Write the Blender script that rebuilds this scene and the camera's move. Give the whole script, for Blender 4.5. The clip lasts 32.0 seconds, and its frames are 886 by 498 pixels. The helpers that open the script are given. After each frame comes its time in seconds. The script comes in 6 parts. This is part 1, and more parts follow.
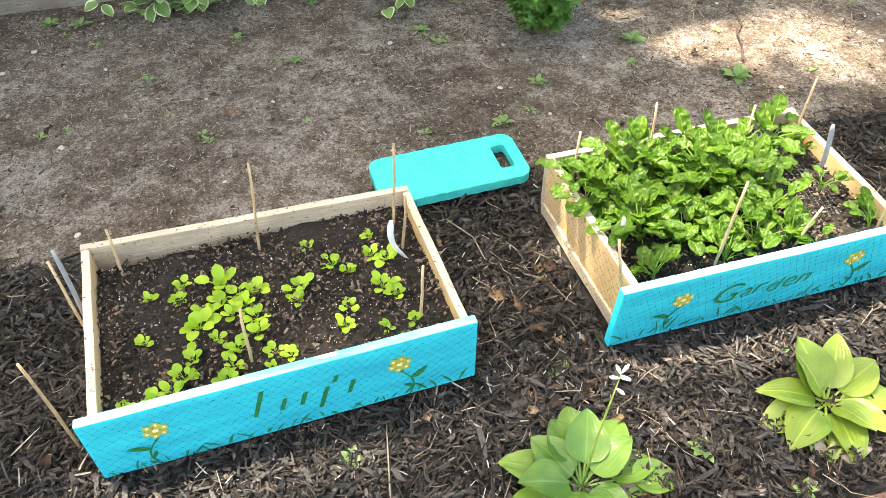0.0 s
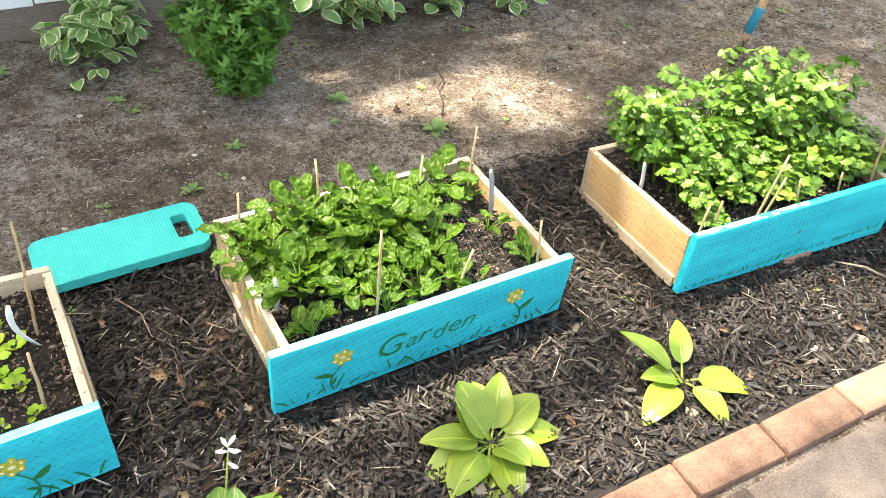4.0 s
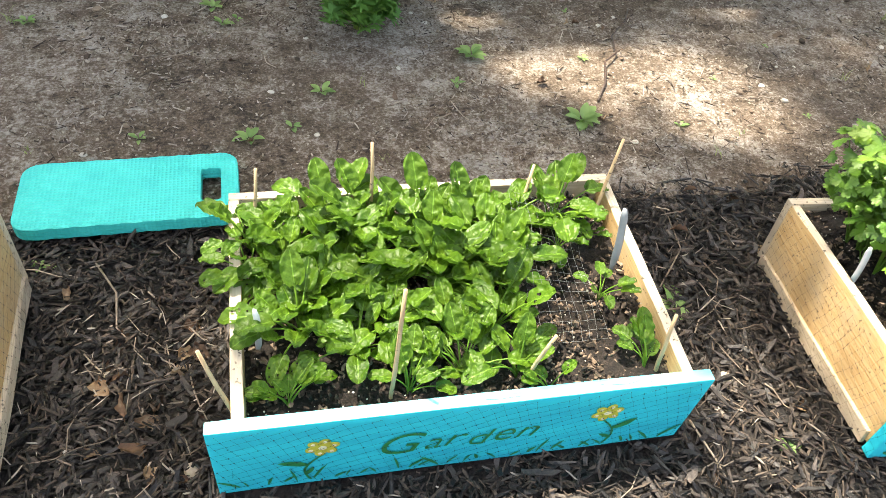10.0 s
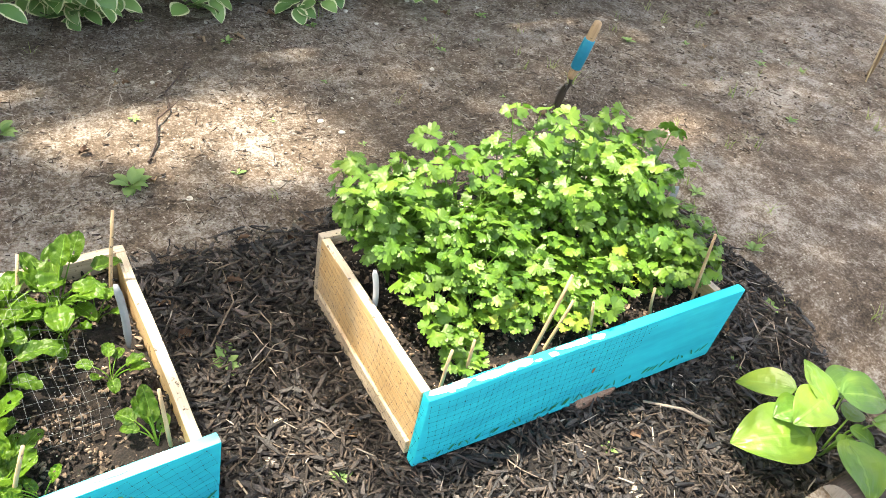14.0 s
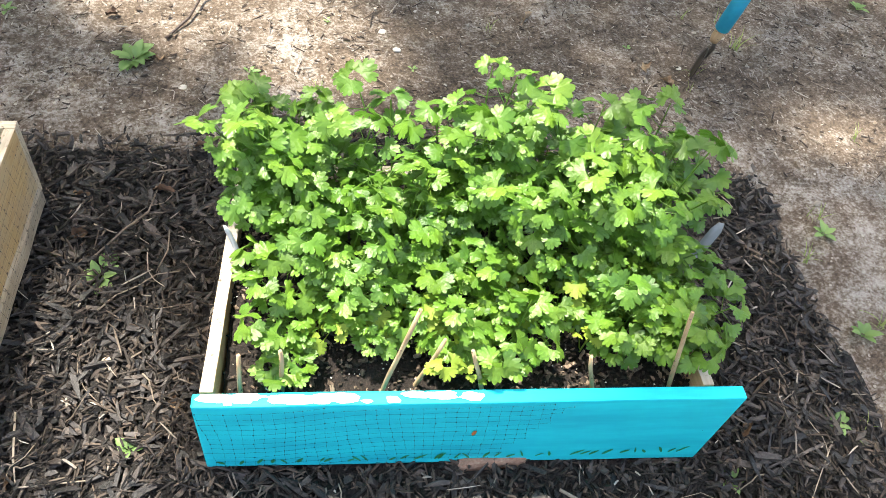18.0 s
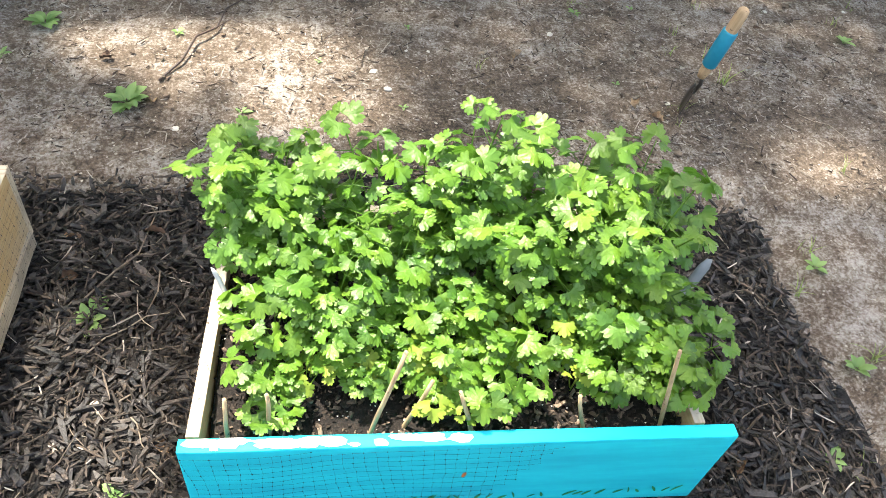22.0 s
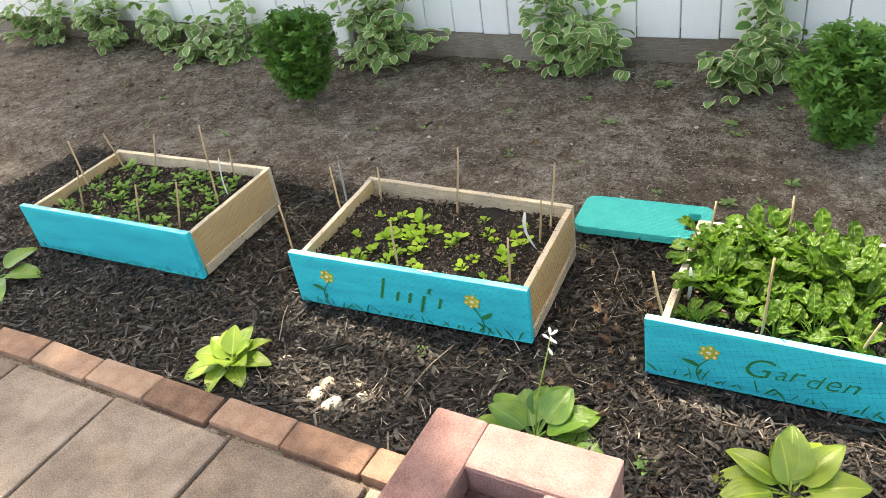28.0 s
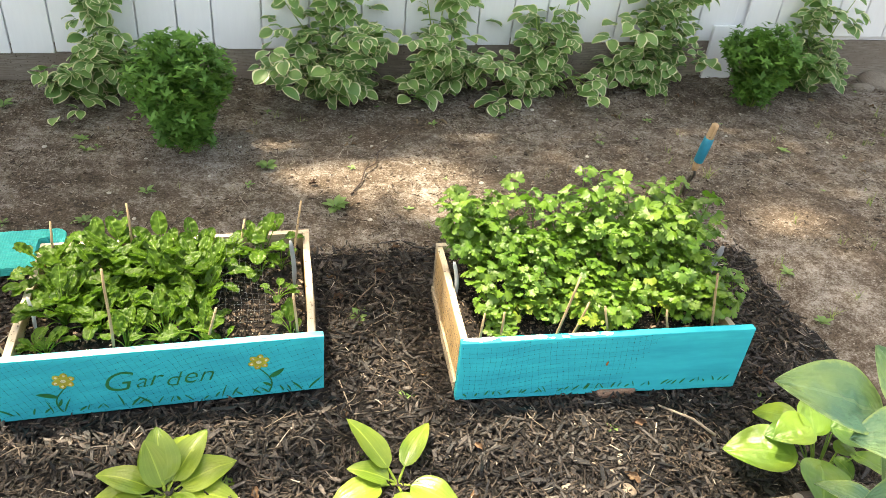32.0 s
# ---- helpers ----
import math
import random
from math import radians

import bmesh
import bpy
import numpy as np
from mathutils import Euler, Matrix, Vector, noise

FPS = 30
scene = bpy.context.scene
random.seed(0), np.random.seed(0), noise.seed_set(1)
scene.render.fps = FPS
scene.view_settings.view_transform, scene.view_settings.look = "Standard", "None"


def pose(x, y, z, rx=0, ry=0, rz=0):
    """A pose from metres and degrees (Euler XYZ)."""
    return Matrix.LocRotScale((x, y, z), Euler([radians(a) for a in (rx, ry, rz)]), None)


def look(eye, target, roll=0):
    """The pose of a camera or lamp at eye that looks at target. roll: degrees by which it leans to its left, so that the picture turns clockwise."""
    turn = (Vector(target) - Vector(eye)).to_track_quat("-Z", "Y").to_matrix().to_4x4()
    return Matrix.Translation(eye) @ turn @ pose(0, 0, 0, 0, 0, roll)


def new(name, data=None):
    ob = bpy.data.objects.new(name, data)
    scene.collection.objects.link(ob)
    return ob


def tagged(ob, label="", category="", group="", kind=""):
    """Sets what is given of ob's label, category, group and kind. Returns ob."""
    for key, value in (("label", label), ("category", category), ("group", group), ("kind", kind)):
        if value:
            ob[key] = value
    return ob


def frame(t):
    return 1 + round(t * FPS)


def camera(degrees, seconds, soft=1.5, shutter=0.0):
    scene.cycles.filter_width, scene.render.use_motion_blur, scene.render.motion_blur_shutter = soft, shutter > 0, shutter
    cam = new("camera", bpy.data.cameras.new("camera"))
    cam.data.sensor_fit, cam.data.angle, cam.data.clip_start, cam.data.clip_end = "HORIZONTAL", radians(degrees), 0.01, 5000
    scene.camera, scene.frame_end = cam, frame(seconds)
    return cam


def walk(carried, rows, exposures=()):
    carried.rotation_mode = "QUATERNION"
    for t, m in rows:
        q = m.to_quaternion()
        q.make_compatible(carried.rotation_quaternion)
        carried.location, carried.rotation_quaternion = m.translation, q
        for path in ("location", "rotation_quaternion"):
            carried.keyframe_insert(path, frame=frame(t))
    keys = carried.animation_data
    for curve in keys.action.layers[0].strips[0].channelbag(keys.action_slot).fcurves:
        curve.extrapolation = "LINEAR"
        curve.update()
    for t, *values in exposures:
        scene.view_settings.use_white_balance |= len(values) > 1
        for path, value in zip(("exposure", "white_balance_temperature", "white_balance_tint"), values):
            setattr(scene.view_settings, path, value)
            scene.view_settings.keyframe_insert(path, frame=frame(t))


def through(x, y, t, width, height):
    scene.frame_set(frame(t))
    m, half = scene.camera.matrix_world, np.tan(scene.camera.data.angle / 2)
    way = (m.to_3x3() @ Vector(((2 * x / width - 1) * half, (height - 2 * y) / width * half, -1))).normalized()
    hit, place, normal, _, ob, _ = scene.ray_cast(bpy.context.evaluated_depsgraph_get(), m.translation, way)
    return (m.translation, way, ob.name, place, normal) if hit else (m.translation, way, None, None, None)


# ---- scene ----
cam = camera(59.5, 32.0, soft=0.5)
METRES, EYE, TILT, LEAN, TURN = 5.33, 1.77, -90.0, 0.0, -16.4
PATH = [
    (0, (0.673, 0.071, 1.388), (1.046, 1.423, -0.038), -0.3),
    (0.5, (0.804, 0.035, 1.368), (1.27, 1.432, 0.015), 0.8),
    (1, (0.948, -0.016, 1.356), (1.503, 1.368, 0.023), 4.1),
    (1.5, (1.0, -0.036, 1.344), (1.65, 1.315, 0.02), 6.3),
    (2, (1.028, -0.047, 1.343), (1.758, 1.281, 0.039), 7.3),
    (2.5, (1.05, -0.035, 1.348), (1.82, 1.272, 0.045), 7.3),
    (3, (1.063, -0.034, 1.343), (1.853, 1.261, 0.04), 6.5),
    (3.5, (1.065, -0.045, 1.348), (1.853, 1.269, 0.063), 5.2),
    (5.5, (1.086, -0.031, 1.345), (1.876, 1.275, 0.052), 4.3),
    (6, (1.091, -0.029, 1.344), (1.878, 1.284, 0.057), 4.1),
    (6.5, (1.088, -0.021, 1.348), (1.889, 1.285, 0.062), 5.3),
    (7, (1.084, -0.028, 1.35), (1.898, 1.291, 0.086), 6.1),
    (7.5, (1.079, -0.028, 1.344), (1.91, 1.293, 0.093), 7.0),
    (8, (1.079, -0.018, 1.345), (1.902, 1.302, 0.087), 7.0),
    (8.5, (1.104, 0.019, 1.317), (1.867, 1.364, 0.048), 6.6),
    (9, (1.19, 0.161, 1.269), (1.847, 1.493, -0.071), 5.9),
    (9.5, (1.306, 0.336, 1.194), (1.827, 1.668, -0.203), 5.8),
    (10, (1.447, 0.416, 1.112), (1.813, 1.768, -0.316), 7.5),
    (10.5, (1.556, 0.458, 1.05), (1.867, 1.8, -0.4), 10.1),
    (11, (1.58, 0.487, 1.024), (1.826, 1.783, -0.479), 8.3),
    (11.5, (1.607, 0.496, 1.015), (1.809, 1.792, -0.495), 5.8),
    (12, (1.605, 0.496, 1.012), (1.806, 1.786, -0.503), 5.5),
    (12.5, (1.63, 0.482, 1.037), (1.913, 1.802, -0.438), 5.5),
    (13, (1.667, 0.44, 1.097), (2.25, 1.743, -0.303), 10.2),
    (13.5, (1.776, 0.394, 1.147), (2.575, 1.658, -0.181), 10.7),
    (14, (1.814, 0.331, 1.178), (2.818, 1.499, -0.098), 12.9),
    (14.5, (1.861, 0.276, 1.192), (2.89, 1.416, -0.09), 11.3),
    (16.5, (2.364, 0.444, 1.07), (2.954, 1.627, -0.431), 12.5),
    (17, (2.463, 0.44, 1.099), (2.944, 1.646, -0.422), 13.7),
    (17.5, (2.504, 0.434, 1.107), (2.894, 1.638, -0.442), 12.6),
    (18, (2.513, 0.425, 1.116), (2.868, 1.664, -0.414), 11.3),
    (18.5, (2.517, 0.435, 1.112), (2.873, 1.701, -0.395), 10.6),
    (19, (2.515, 0.447, 1.109), (2.859, 1.726, -0.389), 10.0),
    (19.5, (2.517, 0.449, 1.11), (2.873, 1.715, -0.398), 10.9),
    (20, (2.523, 0.45, 1.111), (2.901, 1.707, -0.398), 11.7),
    (20.5, (2.525, 0.446, 1.112), (2.907, 1.714, -0.387), 11.7),
    (21, (2.529, 0.44, 1.115), (2.895, 1.724, -0.374), 10.7),
    (21.5, (2.537, 0.438, 1.124), (2.877, 1.723, -0.37), 9.8),
    (22, (2.532, 0.431, 1.127), (2.887, 1.732, -0.35), 10.1),
    (22.5, (2.47, 0.406, 1.164), (2.827, 1.734, -0.288), 9.7),
    (23, (2.361, 0.33, 1.188), (2.675, 1.718, -0.217), 7.0),
    (23.5, (2.184, 0.216, 1.222), (2.417, 1.625, -0.178), 4.4),
    (24, (2.088, 0.153, 1.264), (2.046, 1.615, -0.1), -0.7),
    (24.5, (1.99, 0.084, 1.293), (1.683, 1.593, 0.016), -2.3),
    (25, (1.844, -0.043, 1.333), (1.432, 1.459, 0.078), -4.0),
    (25.5, (1.753, -0.184, 1.36), (1.319, 1.318, 0.113), -4.3),
    (26, (1.765, -0.303, 1.382), (1.131, 1.17, 0.187), -7.0),
    (26.5, (1.733, -0.419, 1.417), (0.818, 0.976, 0.313), -9.6),
    (28.5, (1.693, -0.464, 1.436), (0.827, 0.947, 0.314), -9.0),
    (29, (1.722, -0.447, 1.423), (0.988, 1.033, 0.296), -8.4),
    (29.5, (1.76, -0.426, 1.414), (1.246, 1.131, 0.27), -6.5),
    (30, (1.807, -0.418, 1.413), (1.537, 1.186, 0.25), -3.9),
    (30.5, (1.85, -0.407, 1.408), (1.856, 1.221, 0.246), -0.5),
    (31, (1.91, -0.412, 1.397), (2.18, 1.207, 0.255), 3.4),
    (31.5, (1.93, -0.424, 1.401), (2.316, 1.18, 0.27), 5.1),
    (32, (1.945, -0.415, 1.405), (2.368, 1.185, 0.283), 5.4),
]
EXPOSURE, TINT = 2.24, 7
walk(cam, [(t, look(eye, target, roll)) for t, eye, target, roll in PATH], exposures=[(t, EXPOSURE + stops, kelvin, TINT) for t, stops, kelvin in ((0.0, 0.60, 8050), (1.0, 0.36, 7950), (1.7, 0.36, 7950), (3.0, 0.42, 8000), (6.0, 0.22, 8150), (8.0, 0.20, 8000), (11.0, 0.32, 7850), (14.0, 0.26, 7850), (17.0, 0.12, 7250), (19.0, 0.12, 7200), (22.0, 0.24, 7250), (24.0, 0.37, 7250), (26.0, 0.14, 8000), (28.5, 0.0, 8600), (32.0, 0.0, 9000))])

# light, density and heights
SKY_STRENGTH, SUN_STRENGTH = 0.15, 3.0
MULCH_CHIPS = 15000
CROWN_LEAVES = 64000
# gaps left in the added, unseen crown, as the sun spots they leave on the ground: x, y, and radii
SUN_GAPS = ((2.37, 2.08, 0.36, 0.15), (2.56, 1.88, 0.20, 0.14), (1.96, 2.36, 0.10, 0.05), (3.80, 1.65, 0.14, 0.10), (2.42, 0.64, 0.66, 0.24), (1.50, 0.84, 0.32, 0.10), (2.83, 1.08, 0.46, 0.25), (0.9, 0.45, 0.16, 0.10),
            (0.55, 0.67, 0.22, 0.09), (0.20, 0.65, 0.12, 0.10), (1.42, 0.20, 0.20, 0.14), (0.66, 0.91, 0.46, 0.09), (1.76, 0.94, 0.46, 0.11), (3.15, 0.62, 0.16, 0.08), (1.70, 1.23, 0.44, 0.30), (2.22, 1.0, 0.11, 0.20))

import itertools

# ---------- world and light ----------
SUN_TO = Vector((0.24, -0.26, -0.93)).normalized()      # the way the sunlight travels
world = bpy.data.worlds.new("sky")
scene.world = world
world.use_nodes = True
wn = world.node_tree.nodes
sky = wn.new("ShaderNodeTexSky")
sky.sky_type, sky.sun_disc = "NISHITA", False
sky.dust_density, sky.ozone_density = 5.0, 0.4
sky.sun_elevation = math.asin(-SUN_TO.z)
sky.sun_rotation = math.atan2(-SUN_TO.x, -SUN_TO.y)
world.node_tree.links.new(sky.outputs[0], wn["Background"].inputs[0])
wn["Background"].inputs[1].default_value = SKY_STRENGTH
sun = new("sun", bpy.data.lights.new("sun", "SUN"))
sun.data.energy, sun.data.angle, sun.data.color = SUN_STRENGTH, radians(0.9), (1.0, 0.975, 0.945)
sun.matrix_world = look((0, 0, 8), Vector((0, 0, 8)) + SUN_TO)

# ---------- helpers ----------
rng = np.random.default_rng(7)


def rnd(a, b):
    return float(rng.uniform(a, b))


def mesh_of(name, verts, faces, material=None, uvs=None, smooth=True):
    me = bpy.data.meshes.new(name)
    me.from_pydata([tuple(v) for v in verts], [], [tuple(f) for f in faces])
    if uvs is not None:
        layer = me.uv_layers.new(name="UVMap")
        idx = np.empty(len(me.loops), dtype=np.int32)
        me.loops.foreach_get("vertex_index", idx)
        layer.data.foreach_set("uv", np.asarray(uvs, dtype=np.float32)[idx].ravel())
    if smooth:
        me.polygons.foreach_set("use_smooth", [True] * len(me.polygons))
    if material:
        me.materials.append(material)
    me.update()
    return me


def bm_mesh(name, bm, material=None, smooth=False):
    me = bpy.data.meshes.new(name)
    bm.to_mesh(me)
    bm.free()
    if smooth:
        me.polygons.foreach_set("use_smooth", [True] * len(me.polygons))
    if material:
        me.materials.append(material)
    return me


def part(name, data, material, parent, label="", m=None, smooth=False):
    """One mesh (a bmesh or a mesh) as an object under a thing or a part."""
    if isinstance(data, bmesh.types.BMesh):
        data = bm_mesh(name, data, material, smooth)
    ob = new(name, data)
    ob.parent = parent
    if m is not None:
        ob.matrix_basis = m
    if label:
        tagged(ob, label)
    return ob


def thing(name, label, category, m=None, group="", kind="", data=None):
    ob = new(name, data)
    if m is not None:
        ob.matrix_basis = m
    return tagged(ob, label, category, group, kind)


def box_bm(sx, sy, sz, bevel=0.002, at=(0, 0, 0), segments=1, jitter=0.0):
    """A box with its base centre at 'at'."""
    bm = bmesh.new()
    bmesh.ops.create_cube(bm, size=1)
    for v in bm.verts:
        v.co = Vector((v.co.x * sx, v.co.y * sy, (v.co.z + 0.5) * sz))
        if jitter:
            v.co += Vector((rnd(-jitter, jitter), rnd(-jitter, jitter), rnd(-jitter, jitter)))
    if bevel:
        bmesh.ops.bevel(bm, geom=list(bm.edges), offset=bevel, segments=segments, affect="EDGES", profile=0.6)
    for v in bm.verts:
        v.co += Vector(at)
    return bm


def plank_bm(sx, sy, sz, bevel, wave=0.0015, cuts=14, seed=0.0):
    """A board with slightly uneven edges, long in x, base centre at the origin."""
    bm = box_bm(sx, sy, sz, 0)
    ed = [e for e in bm.edges if abs(e.verts[0].co.x - e.verts[1].co.x) > sx * 0.5]
    bmesh.ops.subdivide_edges(bm, edges=ed, cuts=cuts, use_grid_fill=True)
    long_e = [e for e in bm.edges if len(e.link_faces) == 2 and e.calc_face_angle(0) > 0.8]
    bmesh.ops.bevel(bm, geom=long_e, offset=bevel, segments=2, affect="EDGES", profile=0.6)
    for v in bm.verts:
        n = noise.noise_vector(Vector((v.co.x * 9 + seed, v.co.y * 14 + seed, v.co.z * 14 - seed)))
        v.co += n * wave
    return bm


def tube(points, radii, sides=6, closed_ends=True):
    """Verts and faces of a tube along points."""
    pts = [Vector(p) for p in points]
    verts, faces = [], []
    up = Vector((0.31, 0.17, 0.93))
    for i, p in enumerate(pts):
        d = (pts[min(i + 1, len(pts) - 1)] - pts[max(i - 1, 0)]).normalized()
        a = d.cross(up)
        if a.length < 1e-3:
            a = d.cross(Vector((1, 0, 0)))
        a.normalize()
        b = d.cross(a)
        r = radii[i] if hasattr(radii, "__len__") else radii
        for k in range(sides):
            t = 2 * math.pi * k / sides
            verts.append(p + (a * math.cos(t) + b * math.sin(t)) * r)
    for i in range(len(pts) - 1):
        for k in range(sides):
            q = (k + 1) % sides
            faces.append((i * sides + k, i * sides + q, (i + 1) * sides + q, (i + 1) * sides + k))
    if closed_ends:
        faces.append(tuple(range(sides - 1, -1, -1)))
        n = (len(pts) - 1) * sides
        faces.append(tuple(range(n, n + sides)))
    return verts, faces


def tube_mesh(name, points, radii, material, sides=6):
    v, f = tube(points, radii, sides)
    return mesh_of(name, v, f, material)


# ---------- materials ----------
class Nodes:
    def __init__(self, name):
        self.mat = bpy.data.materials.new(name)
        self.mat.use_nodes = True
        self.t = self.mat.node_tree
        self.b = self.t.nodes["Principled BSDF"]
        self.out = self.t.nodes["Material Output"]

    def add(self, kind, **kw):
        n = self.t.nodes.new(kind)
        for k, v in kw.items():
            if k in n.inputs:
                n.inputs[k].default_value = v
        return n

    def link(self, a, b):
        self.t.links.new(a, b)

    def coords(self, which="Object"):
        return self.add("ShaderNodeTexCoord").outputs[which]

    def noise(self, vec, scale, detail=4.0, rough=0.55, stretch=None):
        if stretch:
            mp = self.add("ShaderNodeMapping")
            mp.inputs["Scale"].default_value = stretch
            self.link(vec, mp.inputs["Vector"])
            vec = mp.outputs[0]
        n = self.add("ShaderNodeTexNoise", Scale=scale, Detail=detail, Roughness=rough)
        self.link(vec, n.inputs["Vector"])
        return n.outputs["Fac"]

    def ramp(self, fac, stops):
        r = self.add("ShaderNodeValToRGB")
        el = r.color_ramp.elements
        while len(el) < len(stops):
            el.new(0.5)
        for e, (p, c) in zip(el, stops):
            e.position, e.color = p, c
        self.link(fac, r.inputs[0])
        return r.outputs[0]

    def mix(self, fac, a, b, mode="MIX"):
        m = self.add("ShaderNodeMix")
        m.data_type, m.blend_type = "RGBA", mode
        for sock, val in ((m.inputs[0], fac), (m.inputs[6], a), (m.inputs[7], b)):
            if hasattr(val, "node"):
                self.link(val, sock)
            else:
                sock.default_value = val
        return m.outputs[2]

    def math(self, op, a, b=0.0):
        m = self.add("ShaderNodeMath")
        m.operation = op
        for sock, val in ((m.inputs[0], a), (m.inputs[1], b)):
            if hasattr(val, "node"):
                self.link(val, sock)
            else:
                sock.default_value = val
        return m.outputs[0]

    def bump(self, height, strength=0.3, distance=0.002):
        n = self.add("ShaderNodeBump", Strength=strength, Distance=distance)
        self.link(height, n.inputs["Height"])
        self.link(n.outputs[0], self.b.inputs["Normal"])
        return n.outputs[0]

    def color(self, c):
        self.link(c, self.b.inputs["Base Color"])

    def rough(self, v):
        if hasattr(v, "node"):
            self.link(v, self.b.inputs["Roughness"])
        else:
            self.b.inputs["Roughness"].default_value = v


def leaf_material(name, dark, light, tip=None, margin=None, rough=0.42, through=0.35, vein=None, wrinkle=60.0, relief=0.4, holes=0.0, spread=0.5, veins=7.0, deep=0.004, vein_relief=0.35, ribs=0.0, rim=0.0, gloss=0.5, isle=0.25):
    """Leaf blade: UV x runs along the blade, UV y from margin to margin through 0.5."""
    n = Nodes(name)
    uv = n.coords("UV")
    ob = n.coords("Object")
    info = n.add("ShaderNodeObjectInfo").outputs["Random"]
    isl = n.add("ShaderNodeNewGeometry").outputs["Random Per Island"]
    sep = n.add("ShaderNodeSeparateXYZ")
    n.link(uv, sep.inputs[0])
    u, v = sep.outputs[0], sep.outputs[1]
    side = n.math("MULTIPLY", n.math("ABSOLUTE", n.math("SUBTRACT", v, 0.5)), 2.0)
    big = n.noise(ob, 18.0, 3.0)
    pick = n.math("ADD", n.math("MULTIPLY", info, spread), n.math("ADD", n.math("MULTIPLY", isl, isle), n.math("MULTIPLY", big, 0.55)))
    col = n.ramp(pick, [(0.15, dark), (0.95, light)])
    if tip:
        fac = n.math("MULTIPLY", n.math("SUBTRACT", n.noise(ob, 9.0, 2.0), 0.42), 3.5)
        col = n.mix(n.math("MINIMUM", n.math("MAXIMUM", fac, 0.0), 0.8), col, tip)
    # midrib and side veins
    mid = n.math("LESS_THAN", side, 0.05)
    slant = n.math("SUBTRACT", n.math("MULTIPLY", u, veins), n.math("MULTIPLY", side, 1.6))
    wav = n.math("ABSOLUTE", n.math("SUBTRACT", n.math("FRACT", slant), 0.5))
    if ribs:
        wav = n.math("ABSOLUTE", n.math("SUBTRACT", n.math("FRACT", n.math("MULTIPLY", side, ribs)), 0.5))
    vn = n.math("LESS_THAN", wav, 0.06)
    if vein:
        col = n.mix(n.math("MULTIPLY", mid, 0.55), col, vein)
        col = n.mix(n.math("MULTIPLY", vn, 0.12), col, vein)
    if margin:
        edge = n.math("ADD", side, n.math("MULTIPLY", n.math("SUBTRACT", n.noise(ob, 90.0, 2.0), 0.5), 0.35))
        col = n.mix(n.ramp(edge, [(0.68 + rim, (0, 0, 0, 1)), (0.78 + rim, (1, 1, 1, 1))]), col, margin)
    n.color(col)
    n.rough(rough)
    n.b.inputs["Specular IOR Level"].default_value = gloss
    h = n.math("ADD", n.noise(ob, wrinkle, 3.0), n.math("MULTIPLY", wav, vein_relief))
    nor = n.bump(h, relief, deep)
    tr = n.add("ShaderNodeBsdfTranslucent")
    bright = n.mix(0.35, col, (0.20, 0.50, 0.06, 1))
    n.link(bright, tr.inputs["Color"])
    n.link(nor, tr.inputs["Normal"])
    ms = n.add("ShaderNodeMixShader")
    ms.inputs[0].default_value = through
    n.link(n.b.outputs[0], ms.inputs[1])
    n.link(tr.outputs[0], ms.inputs[2])
    n.link(ms.outputs[0], n.out.inputs[0])
    return n.mat


def wood_material(name, pale, dark, grain=(3, 60, 60), rough=0.7, stain=None, island=False):
    n = Nodes(name)
    ob = n.coords("Object")
    info = n.add("ShaderNodeObjectInfo").outputs["Random"]
    g = n.noise(ob, 4.0, 6.0, 0.65, grain)
    blotch = n.noise(ob, 7.0, 4.0)
    col = n.ramp(n.math("ADD", n.math("MULTIPLY", g, 0.8), n.math("MULTIPLY", info, 0.2)), [(0.3, dark), (0.62, pale)])
    if stain:
        col = n.mix(n.ramp(blotch, [(0.46, (0, 0, 0, 1)), (0.66, (1, 1, 1, 1))]), col, stain)
    spots = n.noise(ob, 120.0, 2.0)
    col = n.mix(n.ramp(spots, [(0.62, (0, 0, 0, 1)), (0.74, (1, 1, 1, 1))]), col, (0.07, 0.05, 0.035, 1))
    n.color(col)
    n.rough(rough)
    n.bump(g, 0.5, 0.002)
    return n.mat


def rough_material(name, stops, scale, rough=0.9, fine=220.0, bump=0.6, dist=0.004, island=0.0, per_object=0.0, speck=None, stretch=None, mixed=0.4):
    """Mineral or bark surface: two scales of mottling, relief, and flecks."""
    n = Nodes(name)
    ob = n.coords("Object")
    a = n.noise(ob, scale, 5.0, 0.6, stretch)
    b = n.noise(ob, fine, 4.0, 0.7, stretch)
    f = n.math("ADD", n.math("MULTIPLY", a, 1.0 - mixed), n.math("MULTIPLY", b, mixed))
    if island:
        f = n.math("ADD", f, n.math("MULTIPLY", n.math("SUBTRACT", n.add("ShaderNodeNewGeometry").outputs["Random Per Island"], 0.5), island))
    if per_object:
        f = n.math("ADD", f, n.math("MULTIPLY", n.math("SUBTRACT", n.add("ShaderNodeObjectInfo").outputs["Random"], 0.5), per_object))
    col = n.ramp(f, stops)
    if speck:
        vo = n.add("ShaderNodeTexVoronoi", Scale=speck[0])
        n.link(ob, vo.inputs["Vector"])
        col = n.mix(n.math("LESS_THAN", vo.outputs["Distance"], speck[1]), col, speck[2])
    n.color(col)
    n.rough(rough)
    n.bump(n.math("ADD", a, n.math("MULTIPLY", b, 0.7)), bump, dist)
    return n.mat


